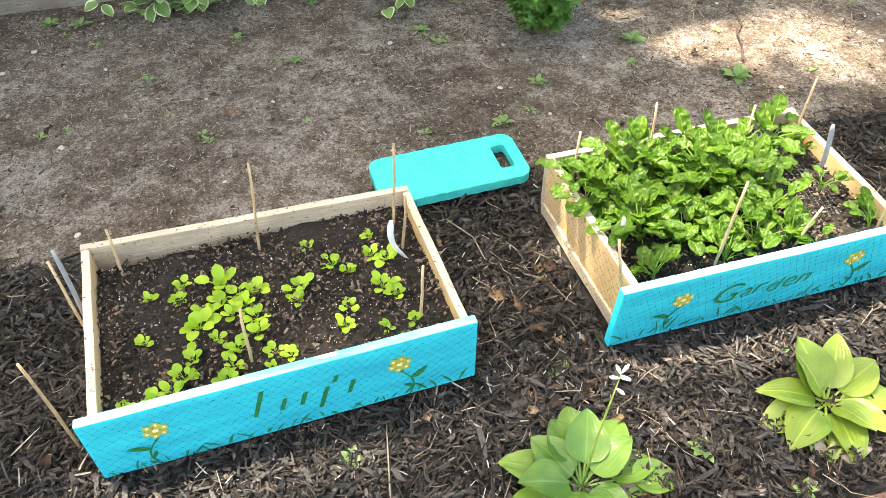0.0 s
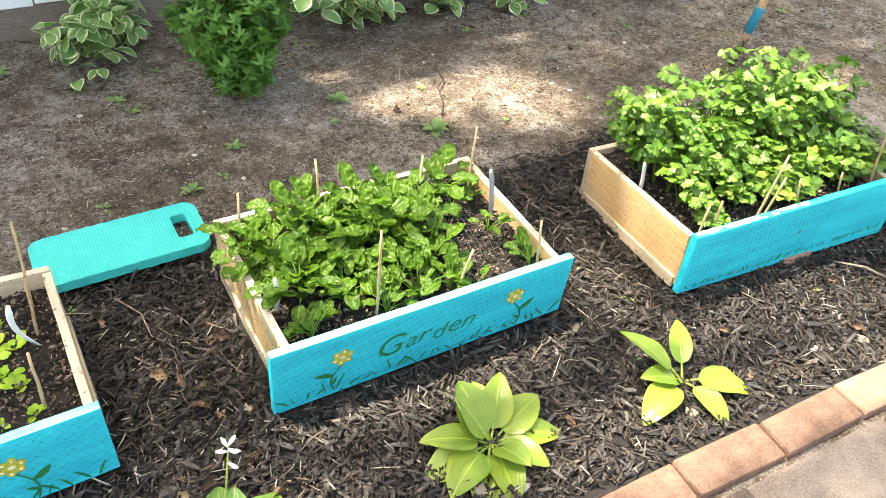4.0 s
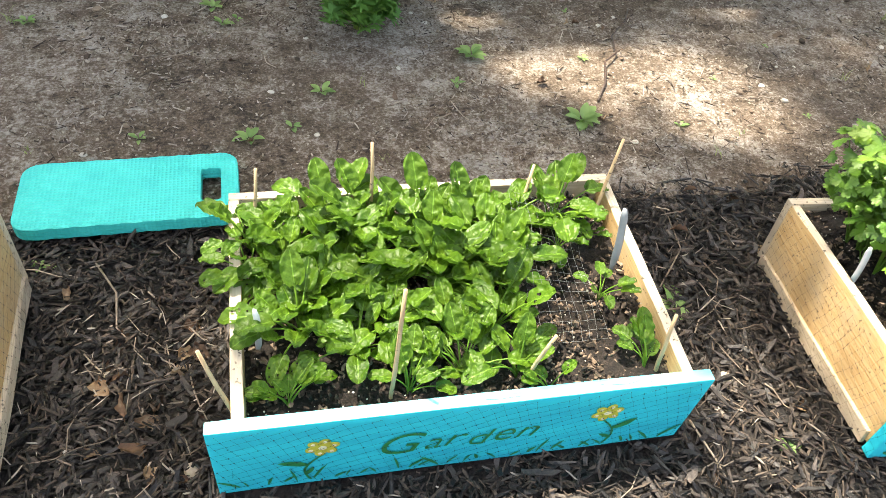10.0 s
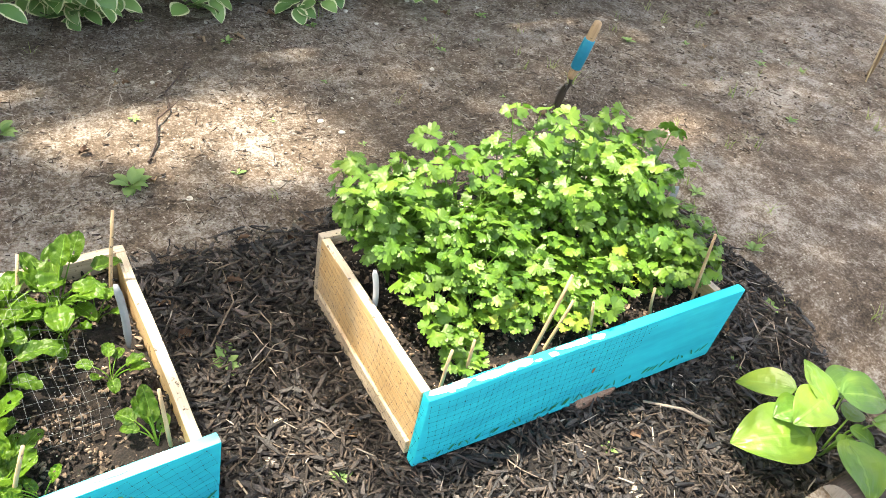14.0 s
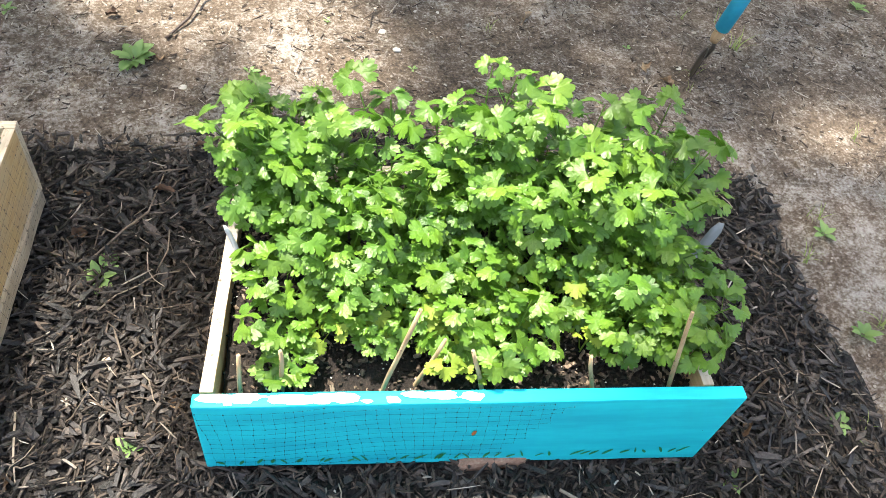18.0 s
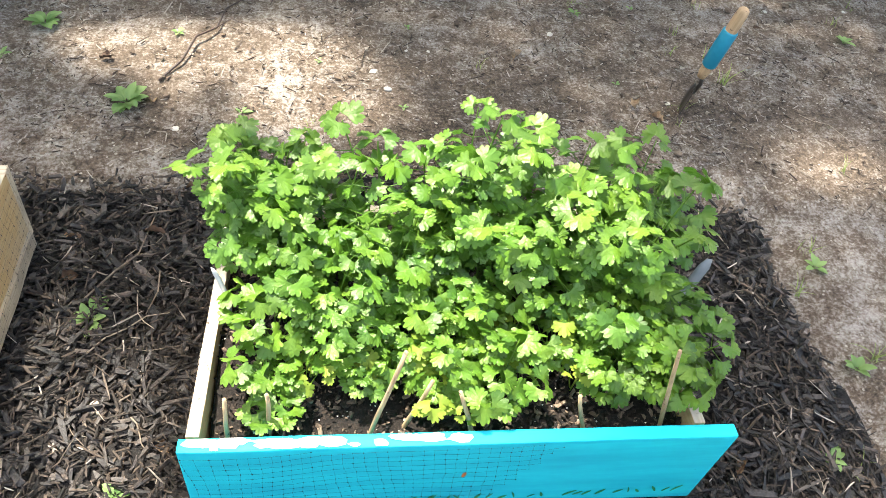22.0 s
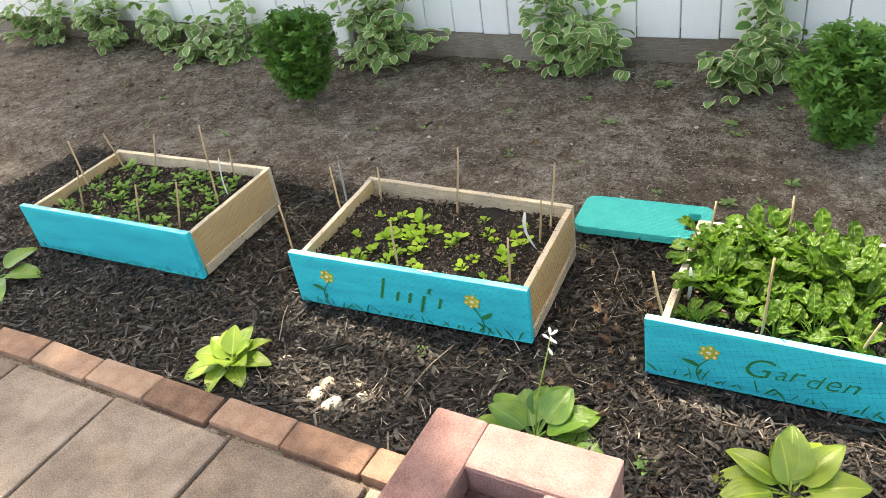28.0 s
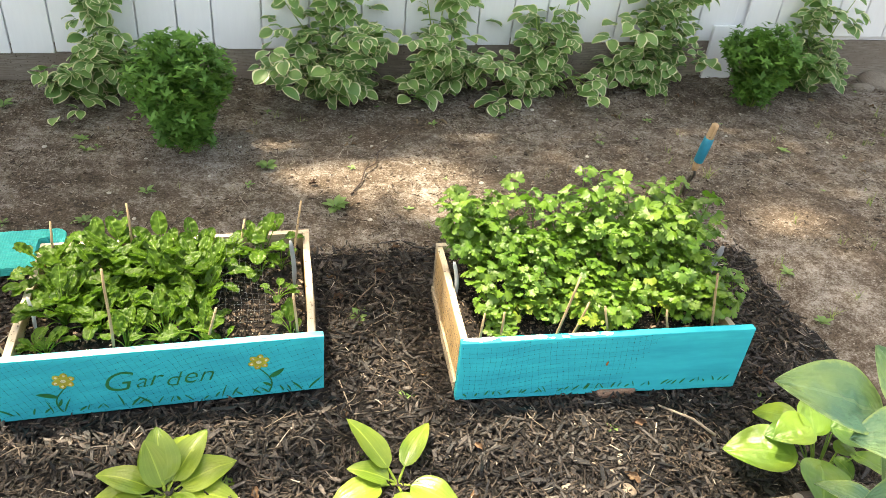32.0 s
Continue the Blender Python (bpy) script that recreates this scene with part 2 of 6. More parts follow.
def paint_material(name, base, pale, streak=(1.6, 11, 11), worn=None, rough=0.35):
    """Brushed paint on wood."""
    n = Nodes(name)
    ob = n.coords("Object")
    s = n.noise(ob, 3.0, 5.0, 0.6, streak)
    col = n.ramp(s, [(0.32, base), (0.7, pale)])
    if worn:
        w = n.noise(ob, 26.0, 5.0, 0.7)
        col = n.mix(n.ramp(w, [(0.67, (0, 0, 0, 1)), (0.7, (1, 1, 1, 1))]), col, worn)
    n.color(col)
    n.rough(rough)
    n.b.inputs["Specular IOR Level"].default_value = 0.2
    n.bump(n.noise(ob, 30.0, 5.0, 0.6, (0.4, 4, 4)), 0.22, 0.0012)
    return n.mat


def plain(name, c, rough=0.5, metal=0.0, vary=0.12, scale=40.0):
    n = Nodes(name)
    f = n.noise(n.coords(), scale, 4.0)
    lo = tuple(x * (1 - vary) for x in c[:3]) + (1,)
    hi = tuple(min(1, x * (1 + vary)) for x in c[:3]) + (1,)
    n.color(n.ramp(f, [(0.3, lo), (0.7, hi)]))
    n.rough(rough)
    n.b.inputs["Metallic"].default_value = metal
    n.bump(f, 0.15, 0.001)
    return n.mat




def earth_material():
    """Bare sandy soil: broad damp patches, clods, and grit down to sand grains."""
    n = Nodes("dirt")
    ob = n.coords("Object")
    layers = [(n.noise(ob, 1.9, 3.0), 0.20), (n.noise(ob, 11.0, 4.0), 0.24), (n.noise(ob, 46.0, 4.0, 0.6), 0.24), (n.noise(ob, 150.0, 4.0, 0.7), 0.40)]
    f = 0.0
    for fac, share in layers:
        f = n.math("ADD", f, n.math("MULTIPLY", fac, share))
    col = n.ramp(f, [(0.43, (0.034, 0.023, 0.015, 1)), (0.53, (0.121, 0.088, 0.062, 1)), (0.65, (0.35, 0.318, 0.285, 1))])
    vo = n.add("ShaderNodeTexVoronoi", Scale=55.0)
    n.link(ob, vo.inputs["Vector"])
    grit = n.math("MULTIPLY", n.math("LESS_THAN", vo.outputs["Distance"], 0.17), n.ramp(n.noise(ob, 30.0, 2.0), [(0.50, (0, 0, 0, 1)), (0.56, (1, 1, 1, 1))]))
    n.color(n.mix(n.math("MULTIPLY", grit, 0.7), col, (0.44, 0.40, 0.34, 1)))
    n.rough(0.95)
    n.bump(n.math("ADD", layers[2][0], n.math("MULTIPLY", layers[3][0], 0.5)), 0.9, 0.012)
    return n.mat


M_DIRT = earth_material()
M_MULCHBED = rough_material("mulch_bed", [(0.35, (0.005, 0.0045, 0.0045, 1)), (0.7, (0.032, 0.026, 0.023, 1))], 30.0, 0.9, 200.0, 1.0, 0.01)
M_CHIP = rough_material("bark_chip", [(0.2, (0.004, 0.004, 0.004, 1)), (0.5, (0.021, 0.018, 0.018, 1)), (0.76, (0.060, 0.049, 0.043, 1)), (0.97, (0.14, 0.105, 0.084, 1))], 60.0, 0.45, 260.0, 0.8, 0.003, island=0.62, stretch=None)
M_FINES = rough_material("bark_fines", [(0.2, (0.006, 0.005, 0.004, 1)), (0.55, (0.036, 0.027, 0.021, 1)), (0.92, (0.115, 0.085, 0.064, 1))], 60.0, 0.8, 260.0, 0.8, 0.003, island=0.6)
M_POTSOIL = rough_material("potting_soil", [(0.3, (0.006, 0.0045, 0.0035, 1)), (0.52, (0.018, 0.012, 0.009, 1)), (0.72, (0.075, 0.053, 0.04, 1))], 60.0, 0.95, 260.0, 1.0, 0.012, mixed=0.6)
M_CRUMB = rough_material("soil_crumb", [(0.2, (0.008, 0.006, 0.005, 1)), (0.58, (0.042, 0.029, 0.020, 1)), (0.92, (0.25, 0.18, 0.13, 1))], 60.0, 0.95, 300.0, 0.6, 0.003, island=0.8)
M_PALESTONE = plain("pale_stone", (0.50, 0.47, 0.41, 1), 0.8)
M_CLOD = rough_material("brown_clod", [(0.2, (0.040, 0.027, 0.019, 1)), (0.55, (0.12, 0.085, 0.060, 1)), (0.9, (0.28, 0.22, 0.165, 1))], 40.0, 0.95, 260.0, 0.8, 0.004, island=0.7)
M_PERLITE = plain("perlite", (0.55, 0.52, 0.47, 1), 0.8)
M_STRAW = rough_material("dry_litter", [(0.2, (0.03, 0.02, 0.015, 1)), (0.55, (0.13, 0.102, 0.08, 1)), (0.88, (0.37, 0.325, 0.275, 1))], 30.0, 0.9, 200.0, 0.4, 0.002, island=0.9)
M_PEBBLE = rough_material("pale_pebble", [(0.25, (0.15, 0.11, 0.08, 1)), (0.55, (0.25, 0.195, 0.145, 1)), (0.8, (0.37, 0.32, 0.26, 1))], 40.0, 0.7, 200.0, 0.3, 0.002, island=0.5, per_object=0.4)
M_PINE = wood_material("raw_pine", (0.63, 0.45, 0.23, 1), (0.44, 0.25, 0.09, 1), stain=(0.48, 0.36, 0.22, 1))
M_PINE_TOP = wood_material("bleached_pine", (0.62, 0.53, 0.41, 1), (0.40, 0.31, 0.21, 1), stain=(0.50, 0.43, 0.34, 1))
M_PINE_OLD = wood_material("weathered_pine", (0.64, 0.54, 0.40, 1), (0.40, 0.30, 0.19, 1), stain=(0.34, 0.28, 0.21, 1))
M_BEAM = wood_material("grey_timber", (0.35, 0.305, 0.26, 1), (0.15, 0.125, 0.10, 1), stain=(0.20, 0.16, 0.13, 1), rough=0.85)
M_CYAN = paint_material("turquoise_paint", (0.0, 0.42, 0.56, 1), (0.0, 0.61, 0.71, 1), rough=0.5)
# worn top edge, with sun and sky glare painted into its pale colour
M_CYAN_EDGE = paint_material("worn_sunlit_turquoise_edge", (0.04, 0.48, 0.60, 1), (0.30, 0.64, 0.71, 1), worn=(0.75, 0.78, 0.76, 1))
M_PRIMER = plain("white_primer", (0.72, 0.74, 0.73, 1), 0.7)
M_ORANGE = plain("orange_mark", (0.55, 0.16, 0.05, 1), 0.5)
M_TAN = rough_material("tan_flagstone", [(0.3, (0.22, 0.15, 0.10, 1)), (0.55, (0.40, 0.30, 0.21, 1)), (0.75, (0.52, 0.42, 0.31, 1))], 9.0, 0.9, 200.0, 0.7, 0.004, per_object=0.2)
M_FOAM = rough_material("turquoise_foam", [(0.3, (0.0, 0.48, 0.45, 1)), (0.7, (0.03, 0.62, 0.57, 1))], 30.0, 0.55, 260.0, 0.5, 0.002)


def dimpled(mat, scale):
    """Regular fine dimples pressed into foam."""
    t = mat.node_tree
    vo = t.nodes.new("ShaderNodeTexVoronoi")
    vo.inputs["Scale"].default_value, vo.inputs["Randomness"].default_value = scale, 0.12
    t.links.new(t.nodes.new("ShaderNodeTexCoord").outputs["Object"], vo.inputs["Vector"])
    b = t.nodes.new("ShaderNodeBump")
    b.inputs["Strength"].default_value, b.inputs["Distance"].default_value = 0.9, 0.004
    t.links.new(vo.outputs["Distance"], b.inputs["Height"])
    t.links.new(b.outputs[0], t.nodes["Principled BSDF"].inputs["Normal"])


dimpled(M_FOAM, 130.0)
M_WHITE = rough_material("white_siding_paint", [(0.25, (0.80, 0.82, 0.84, 1)), (0.7, (0.88, 0.90, 0.92, 1))], 3.0, 0.5, 60.0, 0.2, 0.002, per_object=0.12, stretch=(1, 1, 0.12))
M_GREENPAINT = plain("green_paint", (0.012, 0.19, 0.055, 1), 0.4)
M_YELLOWPAINT = plain("yellow_paint", (0.48, 0.47, 0.06, 1), 0.5)
M_CREAMPAINT = plain("cream_paint", (0.78, 0.78, 0.55, 1), 0.4)
M_BRICK = rough_material("paver_brick", [(0.2, (0.09, 0.052, 0.038, 1)), (0.5, (0.29, 0.168, 0.118, 1)), (0.75, (0.45, 0.32, 0.24, 1))], 22.0, 0.92, 260.0, 1.0, 0.006, per_object=0.35, mixed=0.55)
M_BRICK_PALE = rough_material("pink_brick", [(0.3, (0.17, 0.088, 0.080, 1)), (0.5, (0.30, 0.175, 0.165, 1)), (0.7, (0.40, 0.265, 0.25, 1))], 16.0, 0.92, 260.0, 1.0, 0.006, per_object=0.15, mixed=0.55)
M_SLAB = rough_material("concrete_slab", [(0.34, (0.085, 0.06, 0.047, 1)), (0.5, (0.21, 0.16, 0.13, 1)), (0.66, (0.36, 0.295, 0.245, 1))], 9.0, 0.92, 220.0, 1.0, 0.006, per_object=0.2, mixed=0.55)
M_BAMBOO = wood_material("bamboo", (0.52, 0.38, 0.22, 1), (0.30, 0.2, 0.11, 1), grain=(40, 40, 3))
M_NET = plain("black_netting", (0.012, 0.013, 0.016, 1), 0.5)
# black net again, lightened so that its colour holds the glints
M_NETGLINT = plain("glinting_netting", (0.27, 0.28, 0.28, 1), 0.3)
M_TAG = plain("plant_tag", (0.66, 0.68, 0.68, 1), 0.3)
M_TAGGREY = plain("grey_tag", (0.25, 0.27, 0.28, 1), 0.3)
M_TWIG = rough_material("twig", [(0.3, (0.13, 0.1, 0.075, 1)), (0.7, (0.34, 0.28, 0.22, 1))], 60.0, 0.9, 300.0, 0.4, 0.001, per_object=0.5)
M_STEEL = plain("tarnished_steel", (0.10, 0.09, 0.08, 1), 0.45, 0.8)
M_GRIP = plain("blue_grip", (0.0, 0.22, 0.33, 1), 0.55)
M_HANDLE = wood_material("tool_handle", (0.55, 0.38, 0.22, 1), (0.36, 0.23, 0.12, 1), grain=(40, 40, 4))
M_DRYLEAF = rough_material("dry_leaf", [(0.25, (0.05, 0.026, 0.015, 1)), (0.6, (0.15, 0.085, 0.045, 1)), (0.9, (0.36, 0.27, 0.17, 1))], 30.0, 0.8, 160.0, 0.4, 0.002, per_object=0.6)

L_SPINACH = leaf_material("spinach_leaf", (0.010, 0.046, 0.005, 1), (0.052, 0.124, 0.009, 1), tip=(0.092, 0.162, 0.012, 1), vein=(0.19, 0.36, 0.05, 1), rough=0.40, relief=0.8, wrinkle=58.0, deep=0.0065, through=0.28, vein_relief=0.04, gloss=0.28, spread=0.6)
L_CILANTRO = leaf_material("cilantro_leaf", (0.010, 0.058, 0.009, 1), (0.103, 0.225, 0.024, 1), tip=(0.150, 0.25, 0.028, 1), rough=0.42, relief=0.6, vein_relief=0.02, wrinkle=120.0, through=0.26, gloss=0.5, spread=0.15, isle=0.6)
L_YELLOWED = leaf_material("yellowed_leaf", (0.15, 0.24, 0.028, 1), (0.28, 0.36, 0.05, 1), rough=0.55, relief=0.25, vein_relief=0.02, wrinkle=110.0, through=0.36, gloss=0.3)
L_SEED = leaf_material("seedling_leaf", (0.20, 0.40, 0.02, 1), (0.42, 0.60, 0.05, 1), rough=0.4, relief=0.35, through=0.42)
L_DARKSEED = leaf_material("young_green_leaf", (0.06, 0.17, 0.02, 1), (0.20, 0.36, 0.06, 1), rough=0.5, relief=0.3)
L_HOSTA = leaf_material("hosta_leaf", (0.075, 0.175, 0.022, 1), (0.18, 0.27, 0.035, 1), tip=(0.24, 0.315, 0.042, 1), vein=(0.40, 0.52, 0.08, 1), rough=0.33, relief=0.4, wrinkle=45.0, ribs=4.5, vein_relief=0.28, through=0.2)
L_HOSTA_BLUE = leaf_material("green_hosta_leaf", (0.04, 0.13, 0.025, 1), (0.14, 0.26, 0.035, 1), tip=(0.22, 0.31, 0.035, 1), vein=(0.22, 0.36, 0.08, 1), rough=0.35, relief=0.4, wrinkle=45.0, ribs=4.5, vein_relief=0.28, through=0.2)
L_HOSTA_GREEN = leaf_material("deep_green_hosta_leaf", (0.026, 0.10, 0.022, 1), (0.10, 0.22, 0.035, 1), tip=(0.16, 0.27, 0.035, 1), vein=(0.18, 0.32, 0.07, 1), rough=0.33, relief=0.4, wrinkle=45.0, ribs=4.5, vein_relief=0.28, through=0.2)
L_HOSTA_BIG = leaf_material("large_hosta_leaf", (0.050, 0.16, 0.10, 1), (0.15, 0.30, 0.16, 1), tip=(0.24, 0.36, 0.12, 1), margin=(0.30, 0.42, 0.14, 1), rim=0.2, vein=(0.24, 0.38, 0.18, 1), rough=0.28, relief=0.9, wrinkle=70.0, ribs=5.0, vein_relief=0.4, through=0.18)
L_VINCA = leaf_material("variegated_leaf", (0.068, 0.180, 0.052, 1), (0.21, 0.355, 0.105, 1), margin=(0.74, 0.74, 0.46, 1), rim=0.06, rough=0.4, relief=0.3, through=0.25)
L_MUM = leaf_material("dark_lobed_leaf", (0.034, 0.13, 0.023, 1), (0.145, 0.315, 0.050, 1), rough=0.62, relief=0.4, through=0.22)
L_WEED = leaf_material("weed_leaf", (0.075, 0.17, 0.045, 1), (0.22, 0.34, 0.11, 1), rough=0.5, relief=0.3, through=0.3)
L_GRASS = leaf_material("grass_blade", (0.10, 0.18, 0.03, 1), (0.32, 0.36, 0.12, 1), rough=0.6, relief=0.2)
L_CANOPY = leaf_material("tree_leaf", (0.03, 0.09, 0.015, 1), (0.07, 0.16, 0.03, 1), rough=0.5, relief=0.2)
M_BARK = wood_material("brown_bark", (0.10, 0.060, 0.045, 1), (0.018, 0.012, 0.010, 1), rough=0.5)
M_STEM = rough_material("green_stem", [(0.3, (0.16, 0.28, 0.04, 1)), (0.7, (0.34, 0.46, 0.10, 1))], 30.0, 0.5, 200.0, 0.2, 0.001)
M_PETAL = plain("white_petal", (0.82, 0.82, 0.80, 1), 0.5)

# ---------- the ground ----------
def smooth_step(u):
    u = min(1.0, max(0.0, u))
    return u * u * (3 - 2 * u)


def ground_z(x, y):
    n = noise.noise(Vector((x * 1.3, y * 1.3, 0.2))) * 0.012 + noise.noise(Vector((x * 7, y * 7, 3.1))) * 0.006
    n += noise.noise(Vector((x * 21, y * 21, 5.0))) * 0.006
    sink = min(1.0, max(0.0, (1.66 - y) / 0.10)) * min(1.0, max(0.0, (3.6 - x) / 0.12)) * min(1.0, max(0.0, (y - 0.50) / 0.06))
    # the bed falls away at its corner in front of the last box
    dip = smooth_step((x - 2.6) / 0.5) * smooth_step((3.9 - x) / 0.3) * smooth_step((1.0 - y) / 0.3) * smooth_step((y - 0.46) / 0.14)
    # soil banked up against the sill, higher to the east
    bank = 0.028 * smooth_step((x - 0.1) / 0.8) * smooth_step((y - 2.45) / 0.5) * smooth_step((4.6 - x) / 0.4)
    return n - 0.008 - 0.024 * sink - 0.065 * dip + bank


def spaced(lo, hi, step, far):
    mid = np.arange(lo, hi + step / 2, step)
    out = np.geomspace(step * 3, far, 14)
    return np.concatenate([lo - out[::-1], mid, hi + out])


def build_ground():
    xs, ys = spaced(-3.2, 5.6, 0.028, 300.0), spaced(0.45, 3.3, 0.028, 300.0)
    verts = []
    for y in ys:
        for x in xs:
            near = -3.3 < x < 5.7 and 0.5 < y < 3.4
            verts.append((x, y, ground_z(x, y) if near else -0.02))
    w = len(xs)
    faces = [(j * w + i, j * w + i + 1, (j + 1) * w + i + 1, (j + 1) * w + i) for j in range(len(ys) - 1) for i in range(w - 1)]
    me = mesh_of("ground", verts, faces, M_DIRT)
    return tagged(new("ground", me), "bare grey-brown dirt with fine dry litter", "ground", kind="structure")


build_ground()


def mulch_edge(x):
    """The line behind the boxes at which the mulch ends."""
    return 1.60 + 0.05 * noise.noise(Vector((x * 2.1, 0.3, 1.0))) + 0.03 * noise.noise(Vector((x * 7, 0.3, 1.0)))


def in_mulch(x, y):
    right = 3.50 + 0.06 * noise.noise(Vector((0.4, y * 2.5, 7.0))) - 0.10 * max(0, 1.0 - y)
    left = -1.75 - 0.3 * (1 - y)
    if not (left < x < right and 0.535 < y):
        return False
    cut = 0.0
    if x > 3.2:
        cut = (x - 3.2) * 0.35
    return y < mulch_edge(x) - cut


def build_mulch_bed():
    step = 0.03
    xs, ys = np.arange(-2.4, 3.7, step), np.arange(0.53, 1.75, step)
    verts, faces, at = [], [], {}

    def vid(i, j):
        if (i, j) not in at:
            x, y = xs[i], ys[j]
            rim = min(1.0, max(0.0, (mulch_edge(x) - y) / 0.08))
            at[i, j] = len(verts)
            verts.append((x, y, ground_z(x, y) + 0.002 + 0.012 * rim + 0.004 * noise.noise(Vector((x * 30, y * 30, 0)))))
        return at[i, j]
    for j in range(len(ys) - 1):
        for i in range(len(xs) - 1):
            if in_mulch(xs[i] + step / 2, ys[j] + step / 2):
                faces.append((vid(i, j), vid(i + 1, j), vid(i + 1, j + 1), vid(i, j + 1)))
    return tagged(new("mulch_bed", mesh_of("mulch_bed", verts, faces, M_MULCHBED)), "bed of dark shredded bark mulch", "mulch", kind="structure")


build_mulch_bed()

# boxes: name, front-left corner, front-right corner, depth
BOXES = {"one": ((-0.985, 0.915), (-0.172, 0.944), 0.46), "two": ((0.235, 0.956), (0.999, 0.993), 0.460),
         "three": ((1.309, 0.981), (2.047, 0.990), 0.480), "four": ((2.367, 0.922), (3.135, 0.891), 0.470)}
# the body behind each front board: how far its sides stand in from the board's ends (left front, left back, right front, right back),
# how much longer the left side is than the depth and the right side shorter, and how far the body sinks towards the back
BODY = {"one": (0.022, 0.022, 0.012, 0.012, 0.0, 0.0), "two": (0.020, 0.010, 0.008, 0.012, 0.020, 0.0), "three": (0.034, 0.028, 0.018, -0.002, 0.0, 0.010), "four": (0.006, 0.018, 0.034, 0.030, 0.0, 0.026)}
# the front boards: height, how far the top leans forward, and how far the foot hangs below the rest at the left and right end
TALL = {"one": 0.186, "two": 0.186, "three": 0.184, "four": 0.186}
LEAN = {"one": 0.003, "two": 0.003, "three": 0.015, "four": 0.004}
FOOT = {"one": (0.0, 0.0), "two": (0.0, 0.0), "three": (0.010, 0.001), "four": (0.006, 0.022)}


def in_box(x, y, pad=0.0):
    for (ax, ay), (bx, by), depth in BOXES.values():
        d = Vector((bx - ax, by - ay))
        w = d.length
        d.normalize()
        u = (x - ax) * d.x + (y - ay) * d.y
        v = -(x - ax) * d.y + (y - ay) * d.x
        if -pad < u < w + pad and -pad < v < depth + pad:
            return True
    return False


def chips(name, spots, sizes, material, label, category, tilt=18.0, lift=0.004, blunt=0.3):
    """Many thin slivers as one mesh."""
    n = len(spots)
    ring = np.array([[-1, -1], [1, -1], [1, 1], [-1, 1]], dtype=float) * 0.5
    stations = np.repeat([-0.5, 0.0, 0.5], 4)
    fc = np.array([[3, 2, 1, 0], [8, 9, 10, 11]] + [[r * 4 + k, r * 4 + (k + 1) % 4, r * 4 + 4 + (k + 1) % 4, r * 4 + 4 + k] for r in range(2) for k in range(4)])
    verts = np.empty((n, 12, 3))
    for i, (x, y, z) in enumerate(spots):
        a = rng.uniform(0, 2 * math.pi)
        t, r = np.radians(rng.normal(0, tilt)), np.radians(rng.normal(0, tilt))
        s = sizes(rng)
        w0, w1, w2 = rng.uniform(blunt, 1.0), rng.uniform(0.75, 1.1), rng.uniform(blunt * 0.6, 1.0)
        body = np.column_stack([stations + rng.uniform(-0.14, 0.14, 12), np.concatenate([ring[:, 0] * w0, ring[:, 0] * w1 + rng.uniform(-0.25, 0.25), ring[:, 0] * w2]), np.tile(ring[:, 1], 3)])
        p = (body + rng.normal(0, 0.06, (12, 3))) * s
        m = np.array(Euler((r, t, a)).to_matrix())
        verts[i] = p @ m.T + (x, y, z + lift + rng.uniform(0, 0.012))
    faces = (fc[None] + (np.arange(n) * 12)[:, None, None]).reshape(-1, 4)
    me = mesh_of(name, verts.reshape(-1, 3).tolist(), faces.tolist(), material, smooth=False)
    return tagged(new(name, me), label, category, kind="stuff")


spots = []
while len(spots) < MULCH_CHIPS:
    x, y = rnd(-2.3, 3.62), rnd(0.54, 1.7)
    if in_mulch(x, y + rnd(-0.04, 0.04)) and not in_box(x, y, -0.01):
        spots.append((x, y, ground_z(x, y) + 0.012))
chips("bark_mulch", spots, lambda g: np.array([0.010 + g.gamma(1.7, 0.0098), g.uniform(0.0035, 0.0105), g.uniform(0.002, 0.005)]), M_CHIP, "dark weathered shredded bark chips covering the bed", "mulch")
spots = []
while len(spots) < 36000:
    x, y = rnd(-2.3, 3.62), rnd(0.54, 1.7)
    if in_mulch(x, y + rnd(-0.04, 0.04)) and not in_box(x, y, -0.01):
        spots.append((x, y, ground_z(x, y) + 0.016))
chips("bark_fines", spots, lambda g: np.array([g.gamma(1.8, 0.006) + 0.005, g.uniform(0.0015, 0.0050), g.uniform(0.001, 0.0035)]), M_FINES, "fine dark bark splinters between the chips", "mulch", 25.0)

spots = []
while len(spots) < 800:
    x, y = rnd(-2.3, 3.5), rnd(0.56, 1.62)
    if in_mulch(x, y) and not in_box(x, y, 0.02):
        spots.append((x, y, ground_z(x, y) + 0.016))
chips("bark_pieces", spots, lambda g: np.array([0.020 + g.gamma(2.0, 0.009), g.uniform(0.007, 0.014), g.uniform(0.002, 0.005)]), M_CHIP, "broad flat pieces of grey-black bark on the mulch", "mulch", 13.0, blunt=0.6)

spots = []
while len(spots) < 2700:
    x, y = (rnd(-2.2, 3.6), rnd(0.54, 1.65)) if len(spots) > 450 else (rnd(0.9, 1.34), rnd(0.66, 1.4))
    if in_mulch(x, y) and not in_box(x, y, 0.0):
        spots.append((x, y, ground_z(x, y) + 0.022))
chips("mulch_litter", spots, lambda g: np.array([g.gamma(1.6, 0.009) + 0.004, g.uniform(0.001, 0.0036), g.uniform(0.0008, 0.002)]), M_STRAW, "brown leaf crumbs and dry needles over the mulch", "litter", 20.0, 0.002)

